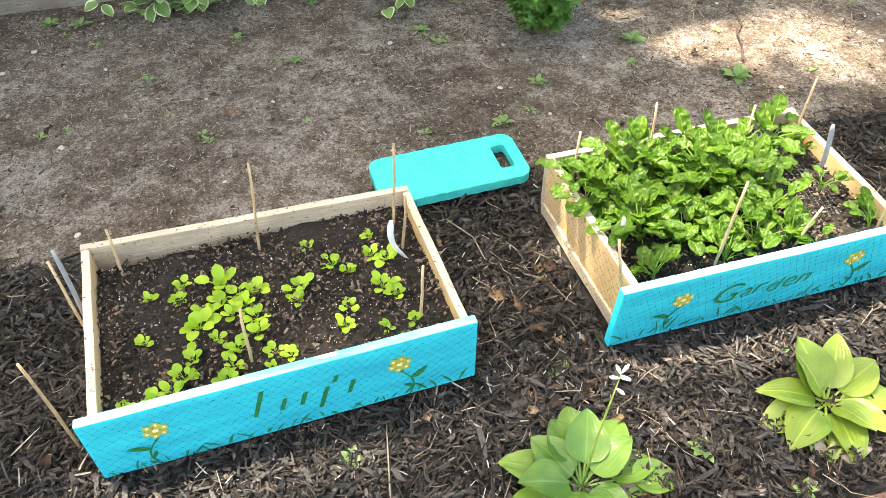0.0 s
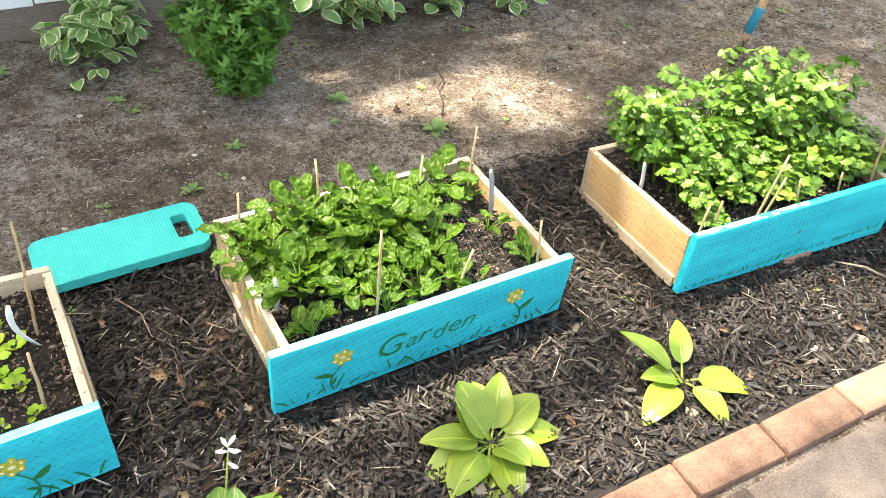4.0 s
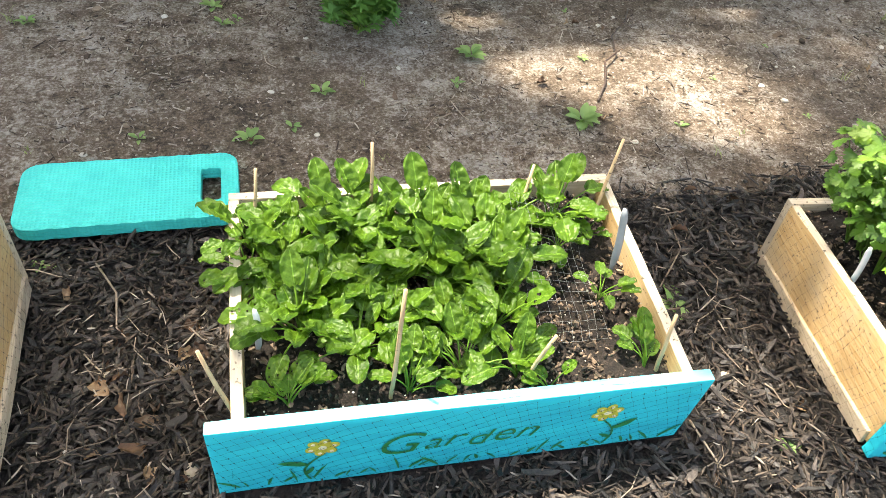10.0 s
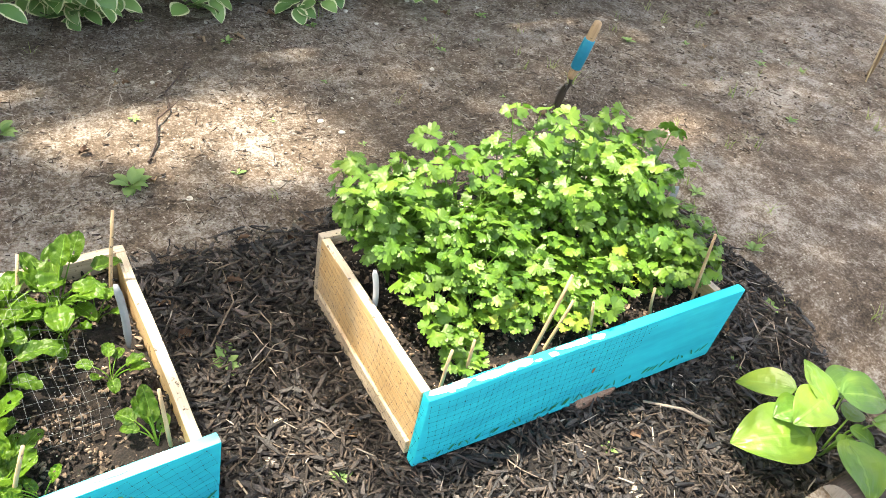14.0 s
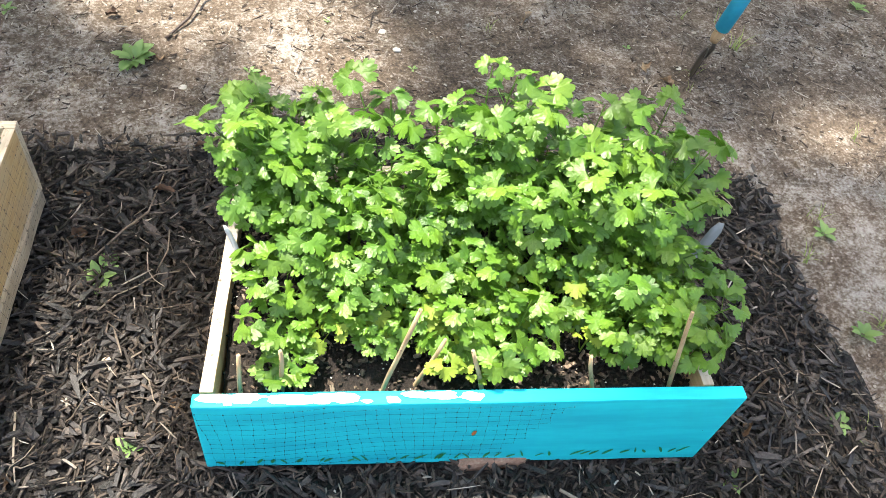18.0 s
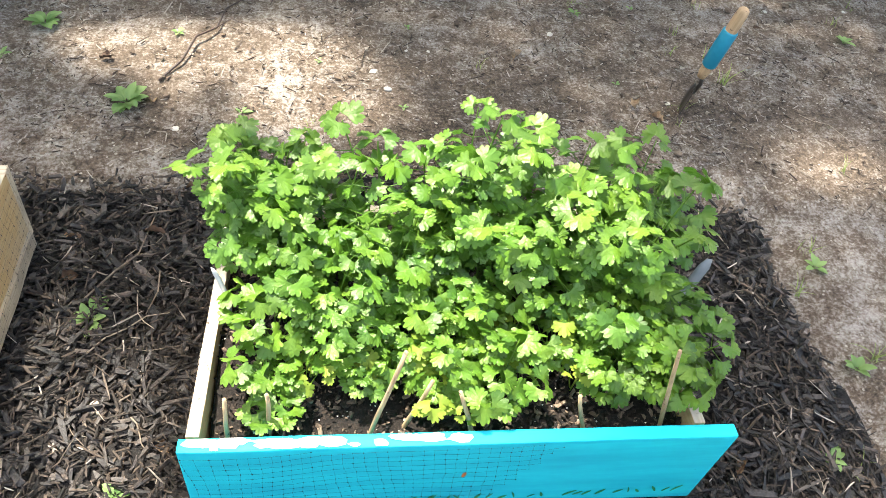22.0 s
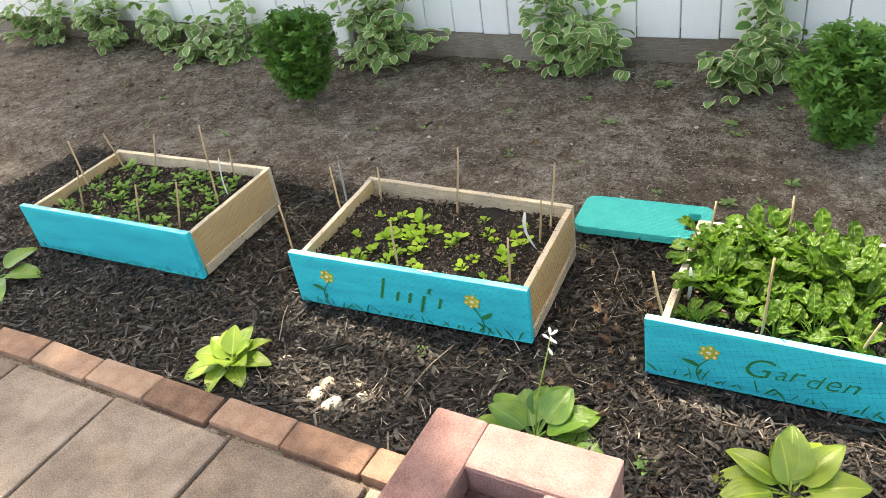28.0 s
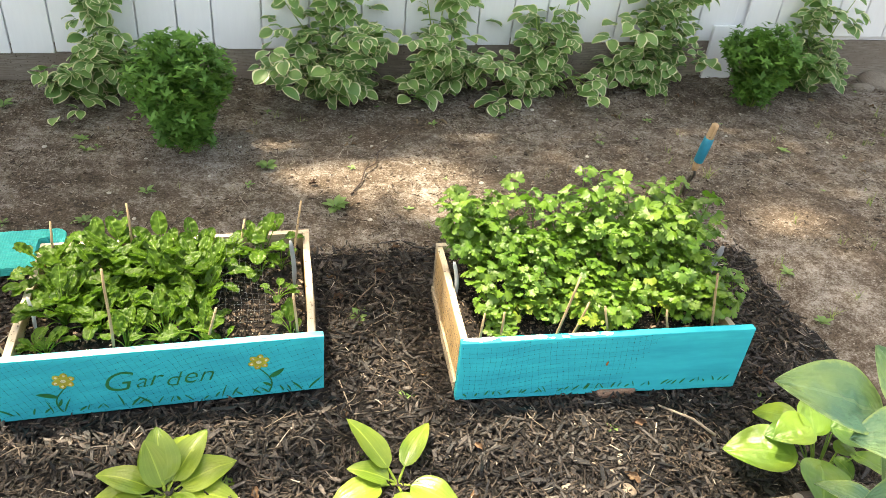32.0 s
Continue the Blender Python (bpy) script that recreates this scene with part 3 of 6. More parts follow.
# dry litter on the bare dirt
spots = []
while len(spots) < 30000:
    x, y = rnd(-3.4, 5.4), rnd(1.45, 3.0)
    patch = noise.noise(Vector((x * 2.3, y * 3.1, 9.0))) + 0.6 * noise.noise(Vector((x * 8, y * 8, 2.0)))
    if not in_mulch(x, y) and rnd(-0.55, 0.55) < patch:
        spots.append((x, y, ground_z(x, y)))
chips("dry_litter", spots, lambda g: np.array([g.gamma(1.3, 0.0062) + 0.0022, g.uniform(0.0009, 0.0032), g.uniform(0.001, 0.0026)]), M_STRAW, "fine dry straw and needle litter on the dirt", "litter", 10.0, 0.000)
spots = []
while len(spots) < 600:
    x, y = rnd(-3.4, 5.4), rnd(1.4, 2.98)
    if not in_mulch(x, y):
        spots.append((x, y, ground_z(x, y)))
chips("ground_pebbles", spots, lambda g: np.array([1.3, 1.0, 0.7]) * g.uniform(0.003, 0.008), M_PEBBLE, "small pale pebbles scattered over dirt", "pebbles", 30.0, 0.001)

spots = []
while len(spots) < 2600:
    x, y = rnd(-3.4, 5.2), rnd(1.5, 3.0)
    if not in_mulch(x, y):
        spots.append((x, y, ground_z(x, y)))
chips("dirt_clods", spots, lambda g: np.array([1.4, 1.0, 0.5]) * (0.003 + g.gamma(1.6, 0.0020)), M_CLOD, "small brown clods and bark crumbs on the dirt", "clods", 14.0, -0.003)

# ---------- wall of the building behind ----------
def siding_foot(x):
    if x > 4.25:
        return 0.238
    return 0.128 if x < 0.45 else 0.128 + 0.0225 * (x - 0.45)


SIDING_WIDTHS = (0.202, 0.226, 0.196, 0.168, 0.17, 0.163, 0.162, 0.143, 0.205)


def build_wall():
    wall = thing("wall_north", "white painted grooved plywood siding on a grey timber sill", "wall", kind="structure")
    x = -4.6
    k = 0
    while x < 6.4:
        w = SIDING_WIDTHS[k % 9]
        if abs(x - 4.25) < 0.1:
            x = 4.25
        foot = siding_foot(x + w / 2)
        proud = 0.0 if x < 4.2 else -0.012
        bm = box_bm(w - 0.006, 0.016, 1.9 - foot, 0.003, (x + w / 2, 2.964 + proud + 0.0006 * ((k % 4) - 1.5), foot + rnd(-0.004, 0.004)))
        part("siding_board", bm, M_WHITE, wall)
        x += w
        k += 1
    part("backing_panel", box_bm(11.2, 0.02, 1.7, 0.0, (0.9, 2.988, 0.18)), M_WHITE, wall)
    for a, b in ((-4.6, -1.45), (-1.446, 0.52), (0.524, 2.30), (2.304, 4.22), (4.26, 6.3)):
        bm = plank_bm(b - a, 0.09, 0.20 if a < 2 else 0.24, 0.006, 0.004, 24, a)
        part("sill_timber", bm, M_BEAM, wall, "weathered grey timber sill", Matrix.Translation(((a + b) / 2, 3.010, -0.06 if a < 0.5 else -0.03)))
    # plain rest of the shed
    part("side_panel", box_bm(0.05, 2.6, 1.9, 0, (-4.65, 4.36, 0.0)), M_WHITE, wall)
    part("side_panel", box_bm(0.05, 2.6, 1.9, 0, (6.45, 4.36, 0.0)), M_WHITE, wall)
    part("roof", box_bm(11.6, 3.0, 0.08, 0.01, (0.9, 4.5, 1.92)), M_BEAM, wall)
    return wall


build_wall()

# ---------- brick edging and patio ----------
def brick_bm(sx, sy, sz, seed):
    bm = box_bm(sx, sy, sz, 0.008, segments=2)
    for v in bm.verts:
        v.co += noise.noise_vector(v.co * 30 + Vector((seed, 0, seed))) * 0.0045
    return bm


brick_meshes = [bm_mesh("brick", brick_bm(0.236, 0.092, 0.06, s * 3.1), M_BRICK) for s in range(4)]
slab_meshes = [bm_mesh("slab", brick_bm(0.412, 0.412, 0.05, s * 5.3 + 1), M_SLAB) for s in range(3)]


def build_patio():
    patio = thing("pavement", "worn concrete slabs edged by a row of red bricks", "patio", kind="structure")
    base = box_bm(7.4, 2.6, 0.03, 0, (0.9, -0.76, -0.045))
    part("joint_sand", base, M_DIRT, patio)
    x, k = -2.6 + 0.098, 0
    while x < 2.95:
        tilt = pose(x, 0.481 + rnd(-0.004, 0.004), -0.05 + rnd(-0.004, 0.003), rnd(-1.5, 1.5), rnd(-1, 1), rnd(-1.3, 1.3))
        part("brick", brick_meshes[k % 4], None, patio, m=tilt)
        x += 0.2435
        k += 1
    for j in range(5):
        for i in range(-6, 11):
            sx = 0.178 + 0.428 * i
            sy = 0.425 - 0.214 - 0.428 * j
            if sx > 2.8:
                continue
            part("slab", slab_meshes[(i * 3 + j) % 3], None, patio, m=pose(sx, sy, -0.052 + rnd(-0.003, 0.003), rnd(-0.6, 0.6), rnd(-0.6, 0.6), rnd(-0.5, 0.5)))
    return patio


build_patio()


def build_pier():
    """Low hollow stack of bricks laid in courses."""
    pier = thing("brick_pier", "low hollow stack of pale pink concrete bricks", "brick stack", pose(1.11, 0.11, -0.004))
    meshes = [bm_mesh("pier_brick", brick_bm(0.236, 0.104, 0.0615, 20 + s), M_BRICK_PALE) for s in range(3)]
    for c in range(7):
        z = c * 0.064
        if c % 2 == 0:
            lay = [(0.052, 0.118, 90), (0.225, 0.184, 0), (0.30, 0.012, 90), (0.125, -0.06, 0)]
        else:
            lay = [(0.118, 0.184, 0), (0.29, 0.125, 90), (0.235, -0.055, 0), (0.052, 0.01, 90)]
        for k, (x, y, r) in enumerate(lay):
            part("brick", meshes[(c + k) % 3], None, pier, m=pose(x + rnd(-0.002, 0.002), y + rnd(-0.002, 0.002), z, 0, 0, r + rnd(-0.8, 0.8)))
    return pier


build_pier()

# ---------- planter boxes ----------
def box_frame(name):
    (ax, ay), (bx, by), depth = BOXES[name]
    a = math.atan2(by - ay, bx - ax)
    return Matrix.Translation((ax, ay, 0)) @ Matrix.Rotation(a, 4, "Z"), math.hypot(bx - ax, by - ay), depth


def flat_shape(outline, z=0.0):
    bm = bmesh.new()
    vs = [bm.verts.new((x, -z, y)) for x, y in outline]
    bm.faces.new(vs)
    r = bmesh.ops.extrude_face_region(bm, geom=list(bm.faces))
    for v in [g for g in r["geom"] if isinstance(g, bmesh.types.BMVert)]:
        v.co.y -= 0.0006
    bmesh.ops.recalc_face_normals(bm, faces=list(bm.faces))
    return bm


def petal_outline(cx, cy, ang, r0, r1, half):
    pts = []
    for k in range(10):
        t = 2 * math.pi * k / 10
        x, y = (r0 + r1) / 2 + (r1 - r0) / 2 * math.cos(t), half * math.sin(t)
        pts.append((cx + x * math.cos(ang) - y * math.sin(ang), cy + x * math.sin(ang) + y * math.cos(ang)))
    return pts


def blade_outline(x, y, ang, length, width, bend=0.2):
    left, right = [], []
    for k in range(7):
        u = k / 6
        w = width * (math.sin(math.pi * min(1, u * 0.9 + 0.1)) ** 0.8) / 2
        a = ang + bend * u
        px, py = x + length * u * math.cos(a), y + length * u * math.sin(a)
        left.append((px - w * math.sin(a), py + w * math.cos(a)))
        right.append((px + w * math.sin(a), py - w * math.cos(a)))
    return left + right[-2:0:-1] + [right[0]]


def painted_flower(board, x, y, size, lean):
    """A flower of yellow petals with a cream heart, stem and leaves."""
    for k in range(6):
        a = k * math.pi / 3 + 0.3
        part("painted_petal", flat_shape(petal_outline(x, y, a, size * 0.1, size * 0.62, size * 0.2)), M_YELLOWPAINT, board)
    for k in range(6):
        a = k * math.pi / 3 + 0.3
        part("painted_petal", flat_shape(petal_outline(x, y, a, size * 0.34, size * 0.5, size * 0.07), 0.0008), M_CREAMPAINT, board)
    part("painted_heart", flat_shape(petal_outline(x, y, 0, -size * 0.15, size * 0.15, size * 0.12), 0.0008), M_CREAMPAINT, board)
    n = 9
    pts = [(x + lean * 0.018 * math.sin(u * 3.0) + lean * 0.016 * u, y - size * 0.55 - u * (y - size * 0.55 - 0.008)) for u in np.linspace(0, 1, n)]
    line = [(p[0] - 0.0018, p[1]) for p in pts] + [(p[0] + 0.0018, p[1]) for p in pts[::-1]]
    part("painted_stem", flat_shape(line), M_GREENPAINT, board)
    mx, my = pts[3]
    part("painted_leaf", flat_shape(blade_outline(mx, my, 0.45 if lean > 0 else 2.6, 0.045, 0.014, 0.2)), M_GREENPAINT, board)
    part("painted_leaf", flat_shape(blade_outline(pts[6][0], pts[6][1], 2.3 if lean > 0 else 0.9, 0.026, 0.008, 0.2)), M_GREENPAINT, board)


def painted_grass(board, w, count, seed, lo=0.012, hi=0.035):
    g = random.Random(seed)
    for k in range(count):
        x = 0.02 + (w - 0.04) * (k + g.random() * 0.8) / count
        side = g.choice((-1, 1))
        part("painted_blade", flat_shape(blade_outline(x, 0.006 + g.random() * 0.004, math.pi / 2 + side * g.uniform(0.1, 0.8), g.uniform(lo, hi), g.uniform(0.0026, 0.0056), side * 0.12)), M_GREENPAINT, board)


def written(board, text, x, z, height):
    """Hand-lettered word: each character with a size, a height and a lean of its own."""
    for k, ch in enumerate(text):
        big = 1.28 if ch.isupper() else (1.0, 0.93, 1.05, 0.96, 1.04)[k % 5]
        cu = bpy.data.curves.new("lettering", "FONT")
        cu.body, cu.size, cu.shear, cu.extrude = ch, height * big, 0.30 + 0.05 * (k % 3), 0.0003
        cu.offset = -0.0010
        tmp = bpy.data.objects.new("lettering", cu)
        scene.collection.objects.link(tmp)
        me = bpy.data.meshes.new_from_object(tmp)
        bpy.data.objects.remove(tmp)
        me.materials.clear()
        me.materials.append(M_GREENPAINT)
        part("lettering", me, None, board, "dark green hand-lettered character", Matrix.Translation((x, -0.0012, z + 0.003 * ((k * 7) % 3 - 1))) @ Matrix.Rotation(math.pi / 2, 4, "X") @ Matrix.Rotation(0.04 * ((k * 5) % 3 - 1), 4, "Z"))
        x += max(v.co.x for v in me.vertices) * (0.98 if ch.isupper() else 0.90)


def chipped_top(board, w, seed, count, lo, hi, tall):
    """Bare whitish primer where the paint of the top edge has chipped."""
    g = random.Random(int(seed * 100))
    for _ in range(count):
        x, half, deep = g.uniform(lo, hi) * w, g.uniform(0.006, 0.030), g.uniform(0.003, 0.009)
        cy = g.uniform(0.006, 0.017)
        bm = bmesh.new()
        ring = []
        for k in range(11):
            a = 2 * math.pi * k / 11
            r = g.uniform(0.65, 1.2)
            ring.append(bm.verts.new((min(max(x + half * r * math.cos(a), 0.004), w - 0.004), min(max(cy + deep * r * math.sin(a), 0.003), 0.0205), tall + 0.0008 + g.uniform(0, 0.0003))))
        bm.faces.new(ring)
        r = bmesh.ops.extrude_face_region(bm, geom=list(bm.faces))
        for v in [q for q in r["geom"] if isinstance(q, bmesh.types.BMVert)]:
            v.co.z += 0.0005
        bmesh.ops.recalc_face_normals(bm, faces=list(bm.faces))
        part("paint_chip", bm, M_PRIMER, board)


def pale_topped(bm, material, top=None):
    """A board with its own material on upward faces: weather-paled pine unless top is given."""
    bm.normal_update()
    for f in bm.faces:
        f.material_index = 1 if f.normal.z > 0.6 else 0
    me = bm_mesh("board", bm, material)
    me.materials.append(top or M_PINE_TOP)
    return me


def planter_box(name, label, decor, chipped=(3, 0.05, 0.95)):
    m, w, depth = box_frame(name)
    g = thing("planter_box", label, "planter box", m, "planter boxes")
    sd = len(name) * 3.7 + w * 10
    tall = TALL[name]
    bm = plank_bm(w, 0.021, tall, 0.003, 0.0012, 18, sd)
    fl, fr = FOOT[name]
    for v in bm.verts:
        v.co.y += LEAN[name] * (1 - v.co.z / tall)
        v.co.z -= (fl + (fr - fl) * (v.co.x / w + 0.5)) * max(0.0, 1 - v.co.z / 0.12)
    # the front's top faces carry painted-in glare over worn paint, except on box four
    front = part("front_board", pale_topped(bm, M_CYAN, M_CYAN if name == "four" else M_CYAN_EDGE), None, g, "turquoise painted front board", Matrix.Translation((w / 2, 0.0105, 0.003)))
    lf, lb, rf, rb, skew, sink = BODY[name]
    ends = []
    for k, (x0, x1, d) in enumerate(((lf + 0.009, lb + 0.009, depth + skew), (w - rf - 0.009, w - rb - 0.009, depth - skew))):
        run, cross = d - 0.022, x1 - x0
        m = Matrix.Translation(((x0 + x1) / 2, 0.022 + run / 2, 0.008 - sink / 2)) @ Matrix.Rotation(math.atan2(run, cross), 4, "Z") @ Matrix.Rotation(math.atan2(sink, run), 4, "Y")
        side = part("side_board", pale_topped(plank_bm(math.hypot(run, cross), 0.018, 0.164, 0.002, 0.0018, 12, sd + k), M_PINE), None, g, "", m)
        out = 0.0115 if k == 0 else -0.0115
        part("base_rail", plank_bm(run * 0.97, 0.009, 0.034, 0.002, 0.0022, 12, sd + 9 + k), M_PINE_OLD, side, "weathered strip along the foot", Matrix.Translation((run * 0.012, out, -0.008)))
        ends.append((x1 + (0.009 if k else -0.009), d))
    (xa, da), (xb, db) = ends
    part("back_board", pale_topped(plank_bm(math.hypot(xb - xa, db - da), 0.019, 0.164, 0.002, 0.0018, 16, sd + 5), M_PINE_OLD), None, g, "",
         Matrix.Translation(((xa + xb) / 2, (da + db) / 2 + 0.0105, 0.010 - sink)) @ Matrix.Rotation(math.atan2(db - da, xb - xa), 4, "Z"))
    # decorations live in the board's frame: its own origin is the middle of the foot
    holder = Matrix.Translation((-w / 2, -0.0105 - 0.0017, 0.0))
    decor(front, w)
    chipped_top(front, w, sd, *chipped, tall)
    slope = math.atan2(LEAN[name], tall)
    for c in front.children:
        flat = not c.name.startswith("paint_chip")
        c.matrix_basis = holder @ (Matrix.Translation((0, LEAN[name], 0)) @ Matrix.Rotation(slope, 4, "X") if flat else Matrix.Identity(4)) @ c.matrix_basis
    return g


def decor_none(board, w):
    painted_grass(board, w, 30, 3, 0.012, 0.03)


def decor_word(board, w):
    painted_flower(board, 0.155, 0.112, 0.042, -1)
    painted_flower(board, 0.585, 0.118, 0.042, 1)
    painted_grass(board, w, 30, 5, 0.016, 0.050)
    written(board, "Garden", 0.226, 0.068, 0.072)


def decor_bars(board, w):
    painted_flower(board, 0.125, 0.118, 0.042, -1)
    painted_flower(board, 0.60, 0.118, 0.042, 1)
    painted_grass(board, w, 30, 8, 0.016, 0.042)
    for x, z0, z1 in ((0.300, 0.072, 0.150), (0.352, 0.072, 0.108), (0.392, 0.072, 0.110), (0.428, 0.045, 0.108), (0.462, 0.118, 0.138), (0.488, 0.070, 0.108)):
        lean = (z1 - z0) * 0.3
        part("painted_bar", flat_shape([(x, z0), (x + 0.009, z0), (x + 0.009 + lean, z1), (x + lean, z1)]), M_GREENPAINT, board)


def decor_plain(board, w):
    part("paint_mark", flat_shape(petal_outline(w * 0.5, 0.095, 1.4, -0.008, 0.008, 0.003)), M_ORANGE, board, "small orange mark on the paint")
    painted_grass(board, w, 34, 11, 0.012, 0.026)


planter_box("one", "turquoise-fronted wooden planter box with small herb seedlings", decor_none)
planter_box("two", "turquoise-fronted wooden planter box with painted flowers and seedlings", decor_bars)
planter_box("three", "turquoise-fronted wooden planter box with a painted word, full of spinach", decor_word)
planter_box("four", "turquoise-fronted wooden planter box with chipped paint, overflowing with cilantro", decor_plain, (20, 0.03, 0.5))


def box_soil(name, top):
    m, w, depth = box_frame(name)
    nx, ny = 46, 26
    lf, lb, rf, rb, skew, sink = BODY[name]
    x0, x1, y0, y1 = max(lf, lb) + 0.012, w - max(rf, rb) - 0.012, 0.018, depth - 0.5 * skew
    verts, faces = [], []
    for j in range(ny + 1):
        for i in range(nx + 1):
            x, y = x0 + (x1 - x0) * i / nx, y0 + (y1 - y0) * j / ny
            p = m @ Vector((x, y, 0))
            z = top + 0.010 * noise.noise(p * 9) + 0.006 * noise.noise(p * 30) + 0.004 * noise.noise(p * 80)
            verts.append((x, y, z))
    for j in range(ny):
        for i in range(nx):
            a = j * (nx + 1) + i
            faces.append((a, a + 1, a + nx + 2, a + nx + 1))
    # closed underneath
    b = len(verts)
    verts += [(x0, y0, 0.01), (x1, y0, 0.01), (x1, y1, 0.01), (x0, y1, 0.01)]
    faces.append((b + 3, b + 2, b + 1, b))
    c = (0, nx, ny * (nx + 1) + nx, ny * (nx + 1))
    for k in range(4):
        q = (k + 1) % 4
        if k == 0:
            rim = list(range(0, nx + 1))
        elif k == 1:
            rim = [j * (nx + 1) + nx for j in range(ny + 1)]
        elif k == 2:
            rim = [ny * (nx + 1) + i for i in range(nx, -1, -1)]
        else:
            rim = [j * (nx + 1) for j in range(ny, -1, -1)]
        faces.append(tuple([b + k, b + q] + rim[::-1]))
    thing("potting_soil", "dark moist potting soil filling a planter box", "soil", m, kind="structure", data=mesh_of("potting_soil", verts, faces, M_POTSOIL))
    sp = []
    for _ in range(6000):
        p = m @ Vector((rnd(x0, x1), rnd(y0, y1), top))
        sp.append((p.x, p.y, top + 0.004 * noise.noise(p * 30) + 0.01 * noise.noise(p * 9)))
    chips("soil_crumbs", sp[:5450], lambda g: np.array([1.7, 0.8, 0.6]) * (0.0022 + min(g.gamma(1.4, 0.0016), 0.0052)), M_CRUMB, "coarse bark crumbs in the potting soil", "soil crumbs", 30.0, -0.002)
    chips("perlite", sp[5450:], lambda g: np.array([1.1, 1.0, 0.8]) * (0.0010 + g.gamma(1.4, 0.0004)), M_PERLITE, "white perlite grains in the potting soil", "perlite", 30.0, -0.001)


SOIL_TOP = {"one": 0.130, "two": 0.130, "three": 0.127, "four": 0.126}
for nm in BOXES:
    box_soil(nm, SOIL_TOP[nm])

# ---------- leaves ----------
def width_at(kind, u):
    if kind == "hosta":
        return (math.sin(math.pi * u ** 0.72) ** 0.75) * (1 - 0.15 * u) if u < 1 else 0.0
    if kind == "spinach":
        return max(0.0, math.sin(math.pi * min(1, 0.06 + 0.94 * u ** 0.85))) ** 0.5 * (0.85 + 0.15 * u)
    if kind == "round":
        return max(0.0, math.sin(math.pi * u)) ** 0.5
    if kind == "grass":
        return (1 - u) ** 0.7
    return max(0.0, math.sin(math.pi * u ** 0.9)) ** 0.8       # elliptic


def arc_points(a0, a1, length, n):
    """Points along an arc in the xz-plane whose slope turns from a0 to a1 degrees."""
    x = z = 0.0
    pts = [(0.0, 0.0, radians(a0))]
    for k in range(n):
        a = radians(a0 + (a1 - a0) * (k + 0.5) / n)
        x += math.cos(a) * length / n
        z += math.sin(a) * length / n
        pts.append((x, z, radians(a0 + (a1 - a0) * (k + 1) / n)))
    return pts


def leaf_geo(kind, stalk, length, width, a0, a1, fold=0.25, ripple=0.0, nu=10, nv=6, stalk_r=0.0016, seed=0.0, teeth=0.0, twist=0.0, pucker=0.0, bites=0, roll=0.0):
    """Verts, faces and uvs of a leaf with its stalk, growing from the origin in +x."""
    total = stalk + length
    n_st = 5 if stalk > 0 else 0
    n = n_st + nu
    share = stalk / total if total else 0
    mid_a = a0 + (a1 - a0) * share
    st = arc_points(a0, mid_a, stalk, n_st) if n_st else [(0, 0, radians(a0))]
    verts, faces, uvs = [], [], []
    if n_st:
        v, f = tube([(p[0], 0, p[1]) for p in st], [stalk_r * (1.2 - 0.4 * k / n_st) for k in range(n_st + 1)], 4, False)
        verts += v
        faces += f
        uvs += [(0.0, 0.5)] * len(v)
    ox, oz = st[-1][0], st[-1][1]
    base = len(verts)
    bl = arc_points(mid_a, a1, length, nu)
    for i, (x, z, a) in enumerate(bl):
        u = i / nu
        w = width / 2 * width_at(kind, u)
        if teeth:
            w *= 1 + teeth * math.sin(u * 40 + seed)
        for j in range(nv + 1):
            v = j / nv * 2 - 1
            up = fold * abs(v) ** 1.4 * w - fold * w * 0.3
            rp = ripple * width * noise.noise(Vector((u * 5 + seed, v * 2.4, seed * 1.7))) * (0.4 + 0.6 * abs(v))
            h = up + rp + pucker * width * noise.noise(Vector((u * 8 + seed, v * 5.5, seed * 2.3)))
            tw = twist * u + roll
            yy, hh = v * w * math.cos(tw) - h * math.sin(tw), v * w * math.sin(tw) + h * math.cos(tw)
            verts.append((ox + x - math.sin(a) * hh, yy, oz + z + math.cos(a) * hh))
            uvs.append((u, (v + 1) / 2))
    # insect bites
    pick = random.Random(int(seed * 10))
    gone = set()
    for _ in range(bites):
        i, j = pick.randrange(3, nu - 1), pick.randrange(1, nv - 1)
        gone |= {(i, j), (i + pick.choice((0, 1)), j)}
    for i in range(nu):
        for j in range(nv):
            q = base + i * (nv + 1) + j
            if (i, j) not in gone:
                faces.append((q, q + 1, q + nv + 2, q + nv + 1))
    return verts, faces, uvs


